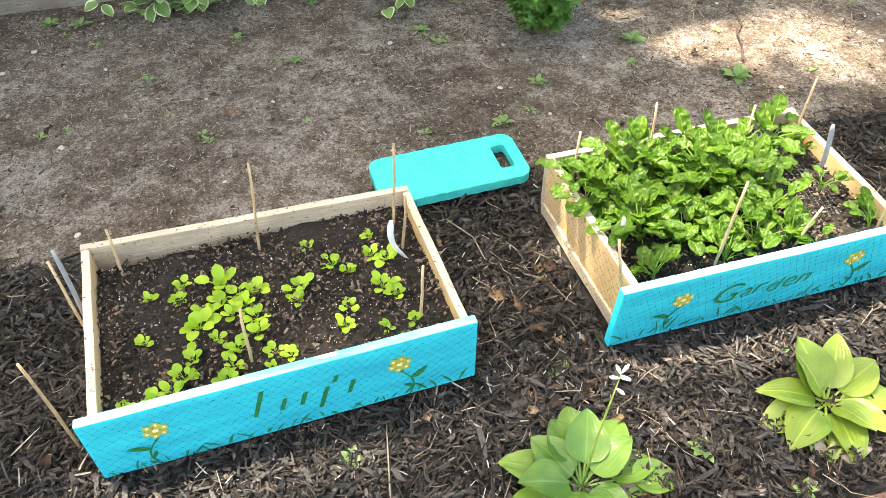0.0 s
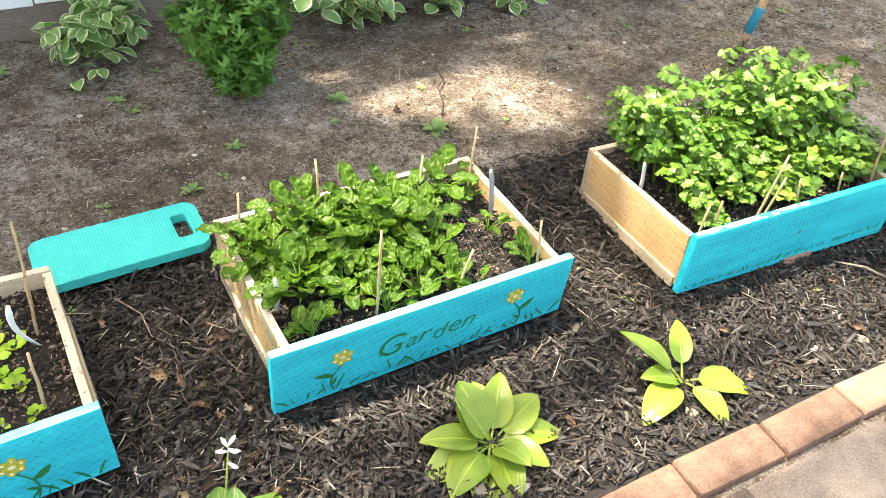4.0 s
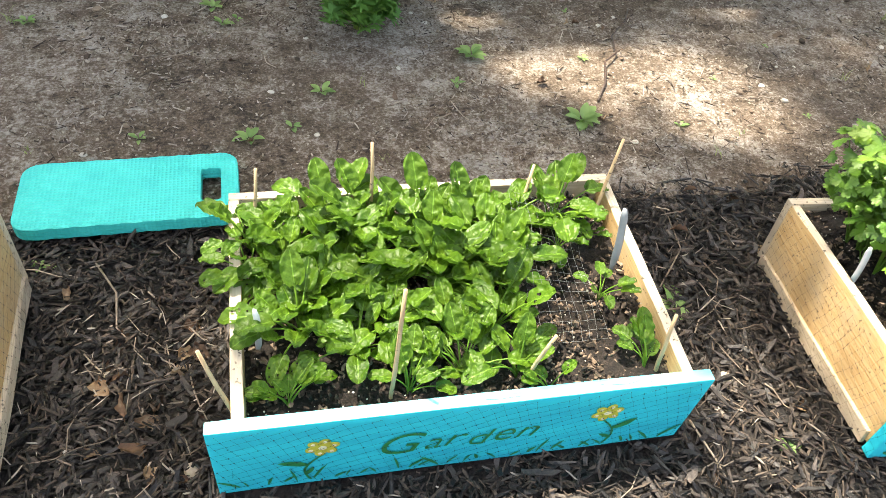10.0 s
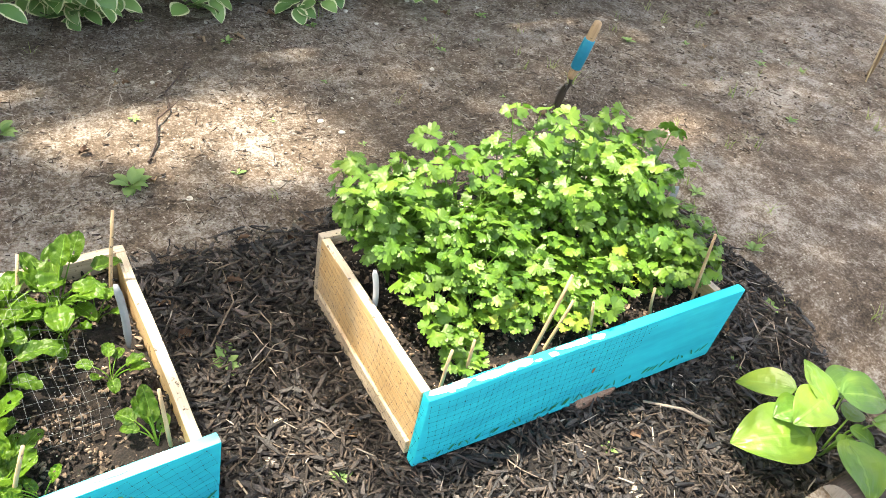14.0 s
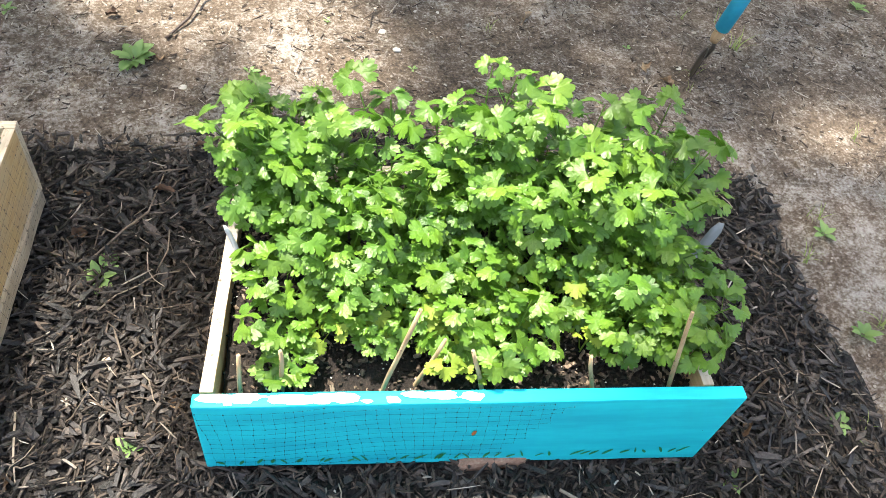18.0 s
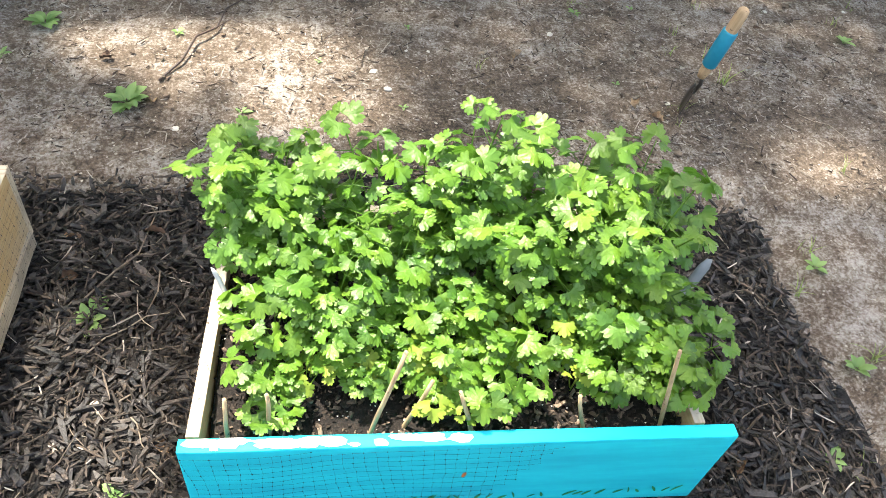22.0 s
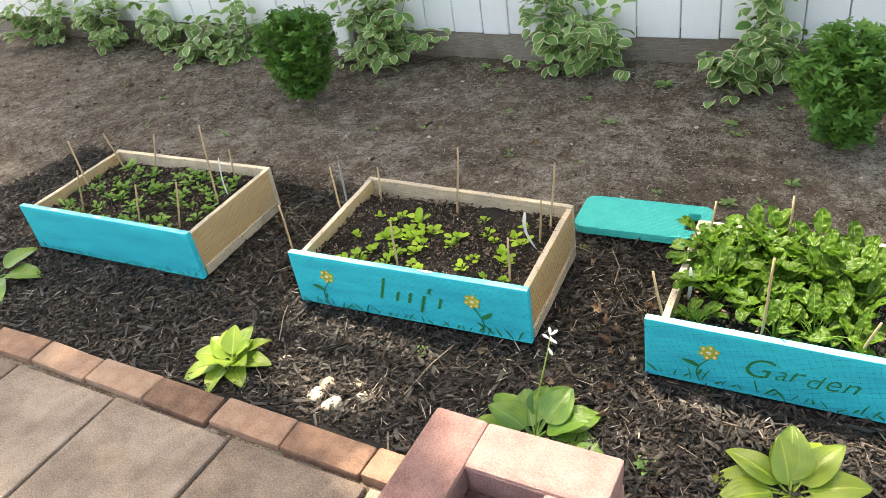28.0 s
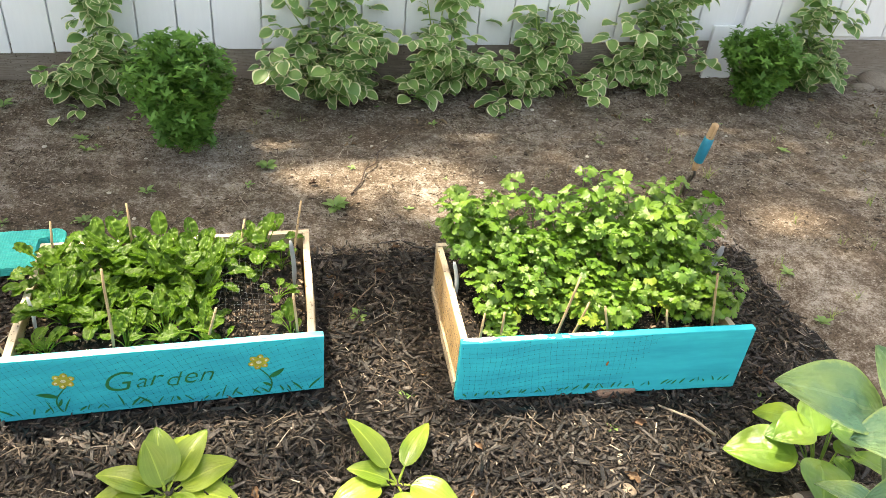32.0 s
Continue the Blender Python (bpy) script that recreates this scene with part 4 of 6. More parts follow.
def fan_geo(r, lobes, depth, teeth, cup, seed=0):
    """A lobed, toothed fan leaflet from the origin in +x, lying flat."""
    g = random.Random(seed)
    n = lobes * 18 + 1
    verts, faces, uvs = [(0, 0, 0)], [], [(0.0, 0.5)]
    span = radians(118)
    rings = 3
    for k in range(n):
        t = k / (n - 1)
        a = -span + 2 * span * t
        lob = abs(math.sin(math.pi * lobes * t)) ** 0.5
        cut = abs(math.sin(math.pi * lobes * 3 * t)) ** 0.7
        rr = r * (1 - depth + depth * lob) * (1 - teeth + teeth * cut) * (0.72 + 0.28 * math.cos(a * 0.6)) * g.uniform(0.96, 1.04)
        for q in range(1, rings + 1):
            f = q / rings
            rad = rr * f if q > 1 else r * 0.36
            x, y = rad * math.cos(a), rad * math.sin(a)
            z = cup * (rad / r) ** 2 * r + 0.12 * r * math.sin(a * 3 + seed) * f * f
            verts.append((x + 0.1 * r, y, z))
            uvs.append((f, t))
    for k in range(n - 1):
        b = 1 + k * rings
        c = b + rings
        faces.append((0, b, c))
        for q in range(rings - 1):
            faces.append((b + q, b + q + 1, c + q + 1, c + q))
    return verts, faces, uvs


def join_geo(items):
    verts, faces, uvs = [], [], []
    for (v, f, u), m in items:
        k = len(verts)
        verts += [m @ Vector(p) for p in v]
        faces += [tuple(i + k for i in fc) for fc in f]
        uvs += list(u)
    return verts, faces, uvs


def geo_mesh(name, geo, material):
    return mesh_of(name, geo[0], geo[1], material, geo[2])


def stem_geo(points, r0, r1, sides=4):
    n = len(points)
    v, f = tube(points, [r0 + (r1 - r0) * k / (n - 1) for k in range(n)], sides, False)
    return v, f, [(0.0, 0.5)] * len(v)


I4 = Matrix.Identity(4)

# spinach: crinkled, rounded blades on stalks
spinach_leaves = [geo_mesh("spinach_leaf", leaf_geo("spinach", rnd(0.050, 0.105), rnd(0.046, 0.066), rnd(0.036, 0.047), rnd(64, 92), rnd(-58, 48), 0.36, 0.18, 16, 12, 0.0020, k * 3.3, pucker=0.085, twist=rnd(-0.4, 0.4), bites=k % 5), L_SPINACH) for k in range(14)]


def spinach_plant(x, y, z, size, count, front=False):
    p = thing("spinach_plant", "leafy green spinach plant with crinkled insect-bitten leaves", "spinach", pose(x, y, z), "spinach plants")
    for k in range(count):
        inner = k / count
        yaw = k * 137.5 + rnd(-20, 20) + x * 900
        if front:
            yaw = rnd(-20, 200)
        m = pose(0, 0, -0.004, 0, -rnd(5, 22) * inner, yaw) @ Matrix.Scale(size * rnd(0.75, 1.1), 4)
        part("leaf", spinach_leaves[int(rng.integers(14))], None, p, m=m)
    return p


mb, wb, db = box_frame("three")
for row, y in enumerate((0.085, 0.165, 0.245, 0.33, 0.395)):
    for c in range(7):
        x = 0.125 + c * 0.080 + rnd(-0.02, 0.02)
        if x > 0.50 + 0.10 * max(0, row - 3) and not (row == 4 and x < 0.7):
            continue
        if row == 0 and 0.12 < x < 0.26:
            continue
        q = mb @ Vector((x, y + rnd(-0.02, 0.02), SOIL_TOP["three"]))
        spinach_plant(q.x, q.y, q.z, (0.72, 0.90, 0.98, 1.05, 1.08)[row] * rnd(0.88, 1.1), 17 if row else 12, row == 0)
for x, y, s in ((0.64, 0.22, 0.62), (0.665, 0.07, 0.68), (0.60, 0.34, 0.62), (0.50, 0.05, 0.5), (0.655, 0.36, 0.55), (0.065, 0.385, 0.9), (0.06, 0.32, 0.85)):
    q = mb @ Vector((x, y, SOIL_TOP["three"]))
    spinach_plant(q.x, q.y, q.z, s, 7 if s < 0.9 else 13, y < 0.1)

# cilantro: tall stalks with lobed, toothed leaflets
def cilantro_leaf(k, lo, hi):
    g = random.Random(k)
    h = g.uniform(lo, hi)
    lean = g.uniform(0.1, 0.3) * h
    bow = lambda u: Vector((lean * u * u, 0, h * u))
    items = [(stem_geo([bow(0), bow(0.35), bow(0.7), bow(1)], 0.0017, 0.0009), I4)]
    tiers = [(1.0, (0, 95, -95), 0.008), (0.84, (75, -75), 0.024)]
    if h > 0.15:
        tiers.append((0.68, (100, -80), 0.030))
    for u, yaws, reach in tiers:
        for yaw in yaws:
            r = g.uniform(0.014, 0.023) * (1.12 if u == 1.0 else 1.0)
            a = radians(yaw + g.uniform(-18, 18))
            root = bow(u)
            tip = root + Vector((math.cos(a), math.sin(a), 0.25)) * reach
            if reach > 0.01:
                items.append((stem_geo([root, tip], 0.0008, 0.0006, 3), I4))
            m = Matrix.Translation(tip) @ pose(0, 0, 0, g.uniform(-32, 32), g.uniform(-24, 40), math.degrees(a))
            items.append((fan_geo(r, 3, 0.30, 0.20, g.uniform(-0.25, 0.05), k * 7 + len(items)), m))
    return geo_mesh("cilantro_leaf", join_geo(items), L_CILANTRO)


cilantro_leaves = {c: [cilantro_leaf(k + 31 * i, *c) for k in range(7)] for i, c in enumerate(((0.06, 0.10), (0.09, 0.15), (0.14, 0.22), (0.18, 0.255)))}


def cilantro_plant(x, y, z, heights, count, spread=24.0, size=1.0, lean=0.0):
    p = thing("cilantro_plant", "bright green bushy cilantro with lobed leaves", "cilantro", pose(x, y, z, 0, lean, 0) @ pose(0, 0, 0, 0, 0, rnd(0, 360)), "cilantro plants")
    for k in range(count):
        kind = cilantro_leaves[heights[k % len(heights)]]
        m = pose(0, 0, -0.003, 0, rnd(0, spread) if k else 0.0, k * 137.5 + rnd(-20, 20)) @ Matrix.Scale(size * rnd(0.85, 1.15), 4)
        part("leaf", kind[int(rng.integers(7))], None, p, m=m)
    return p


def yellowing(mesh):
    """The same leaf, gone pale yellow."""
    me = mesh.copy()
    me.materials.clear()
    me.materials.append(L_YELLOWED)
    return me


C1, C2, C3, C4 = sorted(cilantro_leaves)
mb, wb, db = box_frame("four")
# rows from the front to the back: the crop stands tall behind at three places, with a dip between
for row, (y, heights, count) in enumerate(((0.105, (C1, C2), 8), (0.170, (C2, C1, C2), 9), (0.235, (C2, C3), 10), (0.305, (C3, C2, C3), 10), (0.365, (C3, C2, C3), 10))):
    for c in range(8):
        x = 0.095 + c * 0.0845 + rnd(-0.02, 0.02)
        if (row == 0 and (x < 0.2 or 0.5 < x < 0.56)) or (row < 3 and x < 0.13):
            continue
        hs, size, spread, many = heights, 1.0, 22.0, count
        if row >= 3:
            tall = x < 0.17 or 0.43 < x < 0.56 or x > 0.63
            if tall:
                hs, size, many = (C3, C4, C3), 1.06 if row == 4 else 1.0, count + 2
            elif 0.24 < x < 0.42:
                hs, many = (C2, C2, C3), 8
            spread = 14.0
        if x < 0.13 or x > wb - 0.13:
            spread = 13.0
        q = mb @ Vector((min(max(x, 0.085), wb - 0.09), y + rnd(-0.02, 0.02), SOIL_TOP["four"]))
        cilantro_plant(q.x, q.y, q.z, hs, many + 2, spread, size * (rnd(0.78, 1.02) if row < 3 else rnd(0.84, 1.2)))
for x, y, size in ((0.40, 0.07, 0.6), (0.27, 0.15, 0.9), (0.47, 0.17, 1.0), (0.33, 0.10, 0.8), (0.56, 0.12, 0.8), (0.16, 0.12, 0.7)):
    q = mb @ Vector((x, y, SOIL_TOP["four"]))
    p = thing("cilantro_plant", "small cilantro shoot with yellowing lower leaves", "cilantro", pose(q.x, q.y, q.z, 0, 0, rnd(0, 360)), "cilantro plants")
    for k in range(3):
        part("leaf", yellowing(cilantro_leaves[C2][k]), None, p, "pale yellow leaf", pose(0, 0, -0.003, 0, rnd(4, 22), k * 137.5) @ Matrix.Scale(size, 4))
q = mb @ Vector((wb - 0.075, 0.095, SOIL_TOP["four"]))
cilantro_plant(q.x, q.y, q.z, (C1, C2), 8, 22, 0.85)
# stems that lean out over the side boards
for x, y, lean, heights in ((0.100, 0.33, -12, (C3, C3)), (0.100, 0.385, -15, (C3, C4)), (0.115, 0.36, -6, (C3, C4)), (wb - 0.085, 0.13, 24, (C2, C2)), (wb - 0.085, 0.19, 18, (C2, C3))):
    q = mb @ Vector((x, y, SOIL_TOP["four"]))
    cilantro_plant(q.x, q.y, q.z, heights, 8, 15, 1.0, lean)
# fuller stems along the west side, and three tall tufts at the back
for x, y, heights, size in ((0.115, 0.125, (C1, C2), 0.95), (0.11, 0.19, (C2, C2), 1.0), (0.125, 0.25, (C2, C3), 1.0), (0.11, 0.395, (C4, C3), 1.08), (0.40, 0.375, (C4, C4), 1.2), (0.57, 0.38, (C4, C4), 1.16)):
    q = mb @ Vector((x, y, SOIL_TOP["four"]))
    cilantro_plant(q.x, q.y, q.z, heights, 7, 10, size)
q = mb @ Vector((0.125, 0.075, SOIL_TOP["four"]))
cilantro_plant(q.x, q.y, q.z, (C1,), 4, 24, 0.8)

# seedlings in the second box, herbs in the first
seed_leaves = [geo_mesh("seedling_leaf", leaf_geo("spinach" if k % 2 else "round", rnd(0.012, 0.03), rnd(0.020, 0.034), rnd(0.016, 0.026), rnd(50, 80), rnd(-20, 30), 0.2, 0.08, 7, 4, 0.0011, k * 2.1), L_SEED) for k in range(7)]
herb_leaves = [geo_mesh("herb_leaf", leaf_geo("round", rnd(0.012, 0.03), rnd(0.014, 0.022), rnd(0.012, 0.018), rnd(60, 85), rnd(-20, 30), 0.2, 0.08, 6, 4, 0.001, k * 2.1), L_DARKSEED) for k in range(5)]


def seedling(kind, leaves, label, x, y, z, size, count):
    p = thing(kind, label, "seedling", pose(x, y, z, 0, 0, rnd(0, 360)), kind + "s")
    for k in range(count):
        m = pose(0, 0, -0.003, 0, -rnd(-15, 25), k * 137.5 + rnd(-25, 25)) @ Matrix.Scale(size * rnd(0.7, 1.15), 4)
        part("leaf", leaves[int(rng.integers(len(leaves)))], None, p, m=m)


mb, wb, db = box_frame("two")
clumps = [(0.10, 0.035, 1.0), (0.13, 0.05, 1.0), (0.165, 0.06, 1.1), (0.19, 0.09, 1.0), (0.21, 0.13, 1.0), (0.07, 0.06, 0.6), (0.27, 0.06, 1.0), (0.285, 0.09, 0.9),
          (0.30, 0.13, 0.9), (0.23, 0.21, 1.5), (0.25, 0.25, 1.0), (0.30, 0.22, 1.1), (0.33, 0.24, 1.1), (0.35, 0.20, 1.0), (0.28, 0.26, 1.0), (0.29, 0.31, 1.5), (0.36, 0.27, 1.1)]
sparse = [(0.34, 0.16, 1.0), (0.32, 0.28, 0.9), (0.20, 0.30, 0.9), (0.14, 0.32, 0.7), (0.12, 0.20, 0.8), (0.21, 0.34, 0.8), (0.37, 0.10, 0.8), (0.40, 0.08, 0.8), (0.36, 0.06, 0.7),
          (0.45, 0.25, 1.2), (0.44, 0.22, 0.8), (0.53, 0.30, 0.9), (0.56, 0.27, 0.8), (0.54, 0.17, 0.9), (0.52, 0.12, 0.9), (0.62, 0.20, 1.1), (0.64, 0.17, 1.0), (0.65, 0.28, 1.1),
          (0.62, 0.30, 0.9), (0.60, 0.09, 0.7), (0.66, 0.09, 0.7), (0.63, 0.04, 0.6), (0.49, 0.37, 0.7), (0.63, 0.36, 0.7), (0.26, 0.17, 0.8)]
for x, y, s in itertools.chain(clumps, sparse):
    q = mb @ Vector((x, y, SOIL_TOP["two"]))
    seedling("seedling", seed_leaves, "bright yellow-green leafy seedling in dark soil", q.x, q.y, q.z, s * 0.84, 8)
mb, wb, db = box_frame("one")
for row in range(6):
    for c in range(10):
        x, y = 0.085 + c * 0.068 + rnd(-0.03, 0.03), 0.06 + row * 0.065 + rnd(-0.03, 0.03)
        if rnd(0, 1) < 0.85:
            q = mb @ Vector((x, y, SOIL_TOP["one"]))
            seedling("herb_seedling", herb_leaves, "small dull green herb seedling", q.x, q.y, q.z, rnd(0.7, 1.2), 13)

# hostas
def hosta(x, y, label, material, specs, size=1.2, droop=0.0):
    """specs: yaw, stalk, length, width, rise at the base, slope at the tip (degrees)."""
    p = thing("hosta", label, "hosta", pose(x, y, ground_z(x, y) + 0.018), "hostas")
    for k, (yaw, stalk, length, width, a0, a1, *roll) in enumerate(specs):
        g = leaf_geo("hosta", stalk * size, length * size, width * 1.15 * size, a0 - 14 - droop, a1 - 8 - droop * 0.6, 0.24, 0.05, 14, 8, 0.0035, k * 4.1, roll=roll[0] if roll else 0.0)
        part("leaf", geo_mesh("leaf", g, material), None, p, m=pose(0, 0, 0, rnd(-8, 8), 0, yaw))
    return p


# yaw 0 is to the east along the fence, 90 towards the fence
hosta(1.69, 0.735, "yellow-green hosta with broad pointed leaves in mulch", L_HOSTA, [
    (95, 0.03, 0.11, 0.075, 75, 25), (55, 0.03, 0.12, 0.062, 65, 12), (20, 0.035, 0.115, 0.07, 55, -5), (-15, 0.03, 0.13, 0.062, 50, -25), (-55, 0.03, 0.10, 0.055, 60, -15),
    (-100, 0.03, 0.115, 0.066, 50, -25), (-150, 0.04, 0.11, 0.075, 50, -20), (160, 0.03, 0.12, 0.055, 60, -10), (120, 0.02, 0.10, 0.06, 78, 30),
    (0, 0.05, 0.11, 0.06, 42, -28), (-125, 0.05, 0.10, 0.06, 42, -30), (185, 0.05, 0.11, 0.065, 44, -24), (75, 0.045, 0.10, 0.06, 50, -5), (-75, 0.02, 0.09, 0.055, 66, 5)], 1.1, 3.0)
hosta(2.185, 0.695, "small bright yellow-green hosta with narrow leaves", L_HOSTA, [
    (130, 0.035, 0.125, 0.05, 60, 15), (55, 0.035, 0.115, 0.042, 50, -5), (-35, 0.03, 0.115, 0.058, 50, -35), (-85, 0.03, 0.105, 0.045, 50, -40), (-160, 0.04, 0.115, 0.06, 50, -30), (165, 0.02, 0.085, 0.045, 60, 0)])
hosta(1.125, 0.70, "green hosta with broad rounded leaves beside the brick stack", L_HOSTA_GREEN, [
    (100, 0.05, 0.085, 0.07, 60, 10), (40, 0.06, 0.10, 0.075, 50, -5), (5, 0.05, 0.11, 0.07, 45, -15), (-35, 0.05, 0.11, 0.08, 45, -25), (-80, 0.05, 0.12, 0.085, 50, -25),
    (-120, 0.04, 0.12, 0.08, 50, -20), (-165, 0.06, 0.12, 0.08, 45, -15), (150, 0.06, 0.10, 0.065, 50, -5), (120, 0.03, 0.10, 0.07, 65, 5), (-60, 0.02, 0.09, 0.06, 60, 0),
    (70, 0.045, 0.10, 0.075, 72, 15), (20, 0.035, 0.10, 0.07, 70, 5), (-10, 0.09, 0.10, 0.065, 45, -20), (175, 0.035, 0.10, 0.075, 68, 8), (-140, 0.07, 0.11, 0.08, 52, -20), (-100, 0.02, 0.09, 0.07, 70, 5), (80, 0.07, 0.09, 0.06, 62, -5)], 1.1, 4.0)
hosta(0.20, 0.655, "pale yellow-green hosta in mulch near the brick edging", L_HOSTA, [
    (85, 0.03, 0.09, 0.06, 65, 10), (45, 0.03, 0.10, 0.05, 60, -5), (10, 0.035, 0.10, 0.055, 50, -15), (-35, 0.03, 0.10, 0.055, 50, -25), (-85, 0.03, 0.10, 0.055, 50, -30),
    (-130, 0.04, 0.11, 0.055, 50, -30), (-175, 0.035, 0.10, 0.06, 50, -20), (135, 0.03, 0.09, 0.055, 60, 0), (60, 0.02, 0.07, 0.05, 70, 20),
    (110, 0.025, 0.085, 0.06, 84, 35), (20, 0.025, 0.08, 0.06, 82, 30), (-60, 0.02, 0.08, 0.06, 80, 15), (-110, 0.025, 0.085, 0.065, 74, 5), (165, 0.02, 0.08, 0.06, 80, 20), (-20, 0.03, 0.09, 0.06, 70, 5)], 1.05)
hosta(-1.0, 0.71, "green hosta with broad leaves in mulch", L_HOSTA_GREEN, [
    (70, 0.05, 0.11, 0.07, 55, -5), (20, 0.06, 0.12, 0.08, 45, -20), (-30, 0.05, 0.12, 0.08, 45, -25), (-90, 0.05, 0.12, 0.08, 45, -25), (160, 0.05, 0.12, 0.08, 45, -20), (-150, 0.05, 0.12, 0.08, 45, -25)])
def spread_leaf(base, tip, width, sag, roll, seed, crimp=0.05):
    """A broad blade from base to tip, sagging along its length, tilted about its midrib, with a crimped surface."""
    base, tip = Vector(base), Vector(tip)
    run = tip - base
    side = run.cross(Vector((0, 0, 1))).normalized()
    up = side.cross(run).normalized()
    side, up = side * math.cos(roll) + up * math.sin(roll), up * math.cos(roll) - side * math.sin(roll)
    verts, faces, uvs = [], [], []
    nu, nv = 22, 14
    for i in range(nu + 1):
        u = i / nu
        w = width / 2 * width_at("hosta", min(u, 0.995))
        for j in range(nv + 1):
            v = j / nv * 2 - 1
            h = sag * 4 * u * (1 - u) + 0.20 * w * abs(v) ** 1.5 - 0.05 * w
            h += crimp * width * noise.noise(Vector((u * 9 + seed, v * 4, seed))) * (1 - abs(v) ** 3) + 0.05 * width * noise.noise(Vector((u * 3 + seed, v * 2, seed * 2.0))) * abs(v)
            verts.append(base + run * u - run.normalized() * (0.10 * width * abs(v) ** 2 * (1 - u) ** 3) + side * (v * w) + up * h)
            uvs.append((u, (v + 1) / 2))
    for i in range(nu):
        for j in range(nv):
            q = i * (nv + 1) + j
            faces.append((q, q + 1, q + nv + 2, q + nv + 1))
    return verts, faces, uvs


def spread_hosta(x, y, label, material, blades, thick=0.004, crimp=0.05):
    """blades: where each blade joins its stalk, where its tip hangs, width, sag and roll."""
    root = Vector((x, y, ground_z(x, y) + 0.006))
    p = thing("hosta", label, "hosta", Matrix.Translation(root), "hostas")
    for k, (base, tip, width, sag, roll) in enumerate(blades):
        b, t = Vector(base) - root, Vector(tip) - root
        foot = Vector((b.x, b.y, 0)).normalized() * 0.012
        stalk = stem_geo([foot, foot.lerp(b, 0.4) + Vector((0, 0, b.z * 0.16)), foot.lerp(b, 0.8) + Vector((0, 0, b.z * 0.08)), b + (t - b) * 0.04], thick, thick * 0.6, 6)
        part("leaf", geo_mesh("leaf", join_geo([(stalk, I4), (spread_leaf(b, t, width, sag, roll, k * 3.7 + x, crimp), I4)]), material), None, p)
    return p


spread_hosta(3.225, 0.615, "low yellow-green hosta with seersucker leaves beside a log", L_HOSTA_BLUE, [
    ((3.135, 0.628, 0.012), (3.001, 0.701, -0.027), 0.150, 0.012, 0.12), ((3.196, 0.719, 0.028), (3.150, 0.812, -0.030), 0.078, 0.012, 0.3), ((3.175, 0.655, 0.075), (3.082, 0.648, 0.055), 0.10, 0.012, 0.2),
    ((3.192, 0.652, 0.06), (3.222, 0.742, 0.085), 0.105, 0.006, -0.3), ((3.238, 0.645, 0.075), (3.325, 0.592, 0.062), 0.105, 0.012, -0.2), ((3.152, 0.560, 0.055), (3.099, 0.462, 0.030), 0.125, 0.014, 0.1),
    ((3.249, 0.566, 0.065), (3.268, 0.478, 0.080), 0.105, 0.008, 0.2), ((3.250, 0.665, 0.050), (3.345, 0.660, 0.055), 0.10, 0.010, 0.0), ((3.165, 0.675, 0.03), (3.095, 0.690, 0.020), 0.08, 0.008, 0.1),
    ((3.205, 0.585, 0.02), (3.155, 0.545, 0.010), 0.052, 0.006, 0.0), ((3.225, 0.590, 0.03), (3.235, 0.535, 0.020), 0.05, 0.006, 0.0), ((3.240, 0.610, 0.03), (3.305, 0.625, 0.015), 0.055, 0.006, 0.0)], 0.003, 0.045)
spread_hosta(3.10, 0.27, "large blue-green hosta with broad pale-edged puckered leaves", L_HOSTA_BIG, [
    ((3.005, 0.388, 0.425), (2.831, 0.467, 0.451), 0.150, 0.016, 0.32), ((3.060, 0.300, 0.43), (2.925, 0.350, 0.410), 0.140, 0.016, 0.3), ((3.075, 0.365, 0.43), (3.035, 0.480, 0.505), 0.110, 0.006, 0.3),
    ((3.105, 0.245, 0.32), (2.965, 0.300, 0.29), 0.130, 0.016, 0.3), ((3.110, 0.360, 0.15), (3.030, 0.455, 0.14), 0.09, 0.014, -0.1), ((3.17, 0.31, 0.40), (3.33, 0.36, 0.37), 0.15, 0.018, 0.1), ((3.14, 0.38, 0.42), (3.22, 0.53, 0.39), 0.14, 0.018, 0.0),
    ((3.14, 0.22, 0.38), (3.26, 0.12, 0.34), 0.15, 0.018, 0.0), ((3.08, 0.20, 0.36), (3.06, 0.06, 0.31), 0.14, 0.018, 0.0), ((3.04, 0.22, 0.34), (2.93, 0.13, 0.29), 0.14, 0.018, 0.0)], 0.0045, 0.085)

# ---------- shrubs along the wall ----------
def vinca_sprig(k):
    """A pair or three leaves at one node of the vine."""
    g = random.Random(k + 300)
    items = []
    for yaw in ((55, -55), (60, -60, 0), (75, -50), (40, -70, -5))[k % 4]:
        geo = leaf_geo("elliptic", g.uniform(0.006, 0.014), g.uniform(0.058, 0.082), g.uniform(0.044, 0.058), g.uniform(5, 40), g.uniform(-60, -15), 0.18, 0.06, 7, 6, 0.0012, k * 2.7 + yaw)
        items.append((geo, pose(0, 0, g.uniform(-0.008, 0.008), g.uniform(-12, 12), 0, yaw + g.uniform(-15, 15))))
    return geo_mesh("sprig", join_geo(items), L_VINCA)


vinca_leaves = [vinca_sprig(k) for k in range(8)]


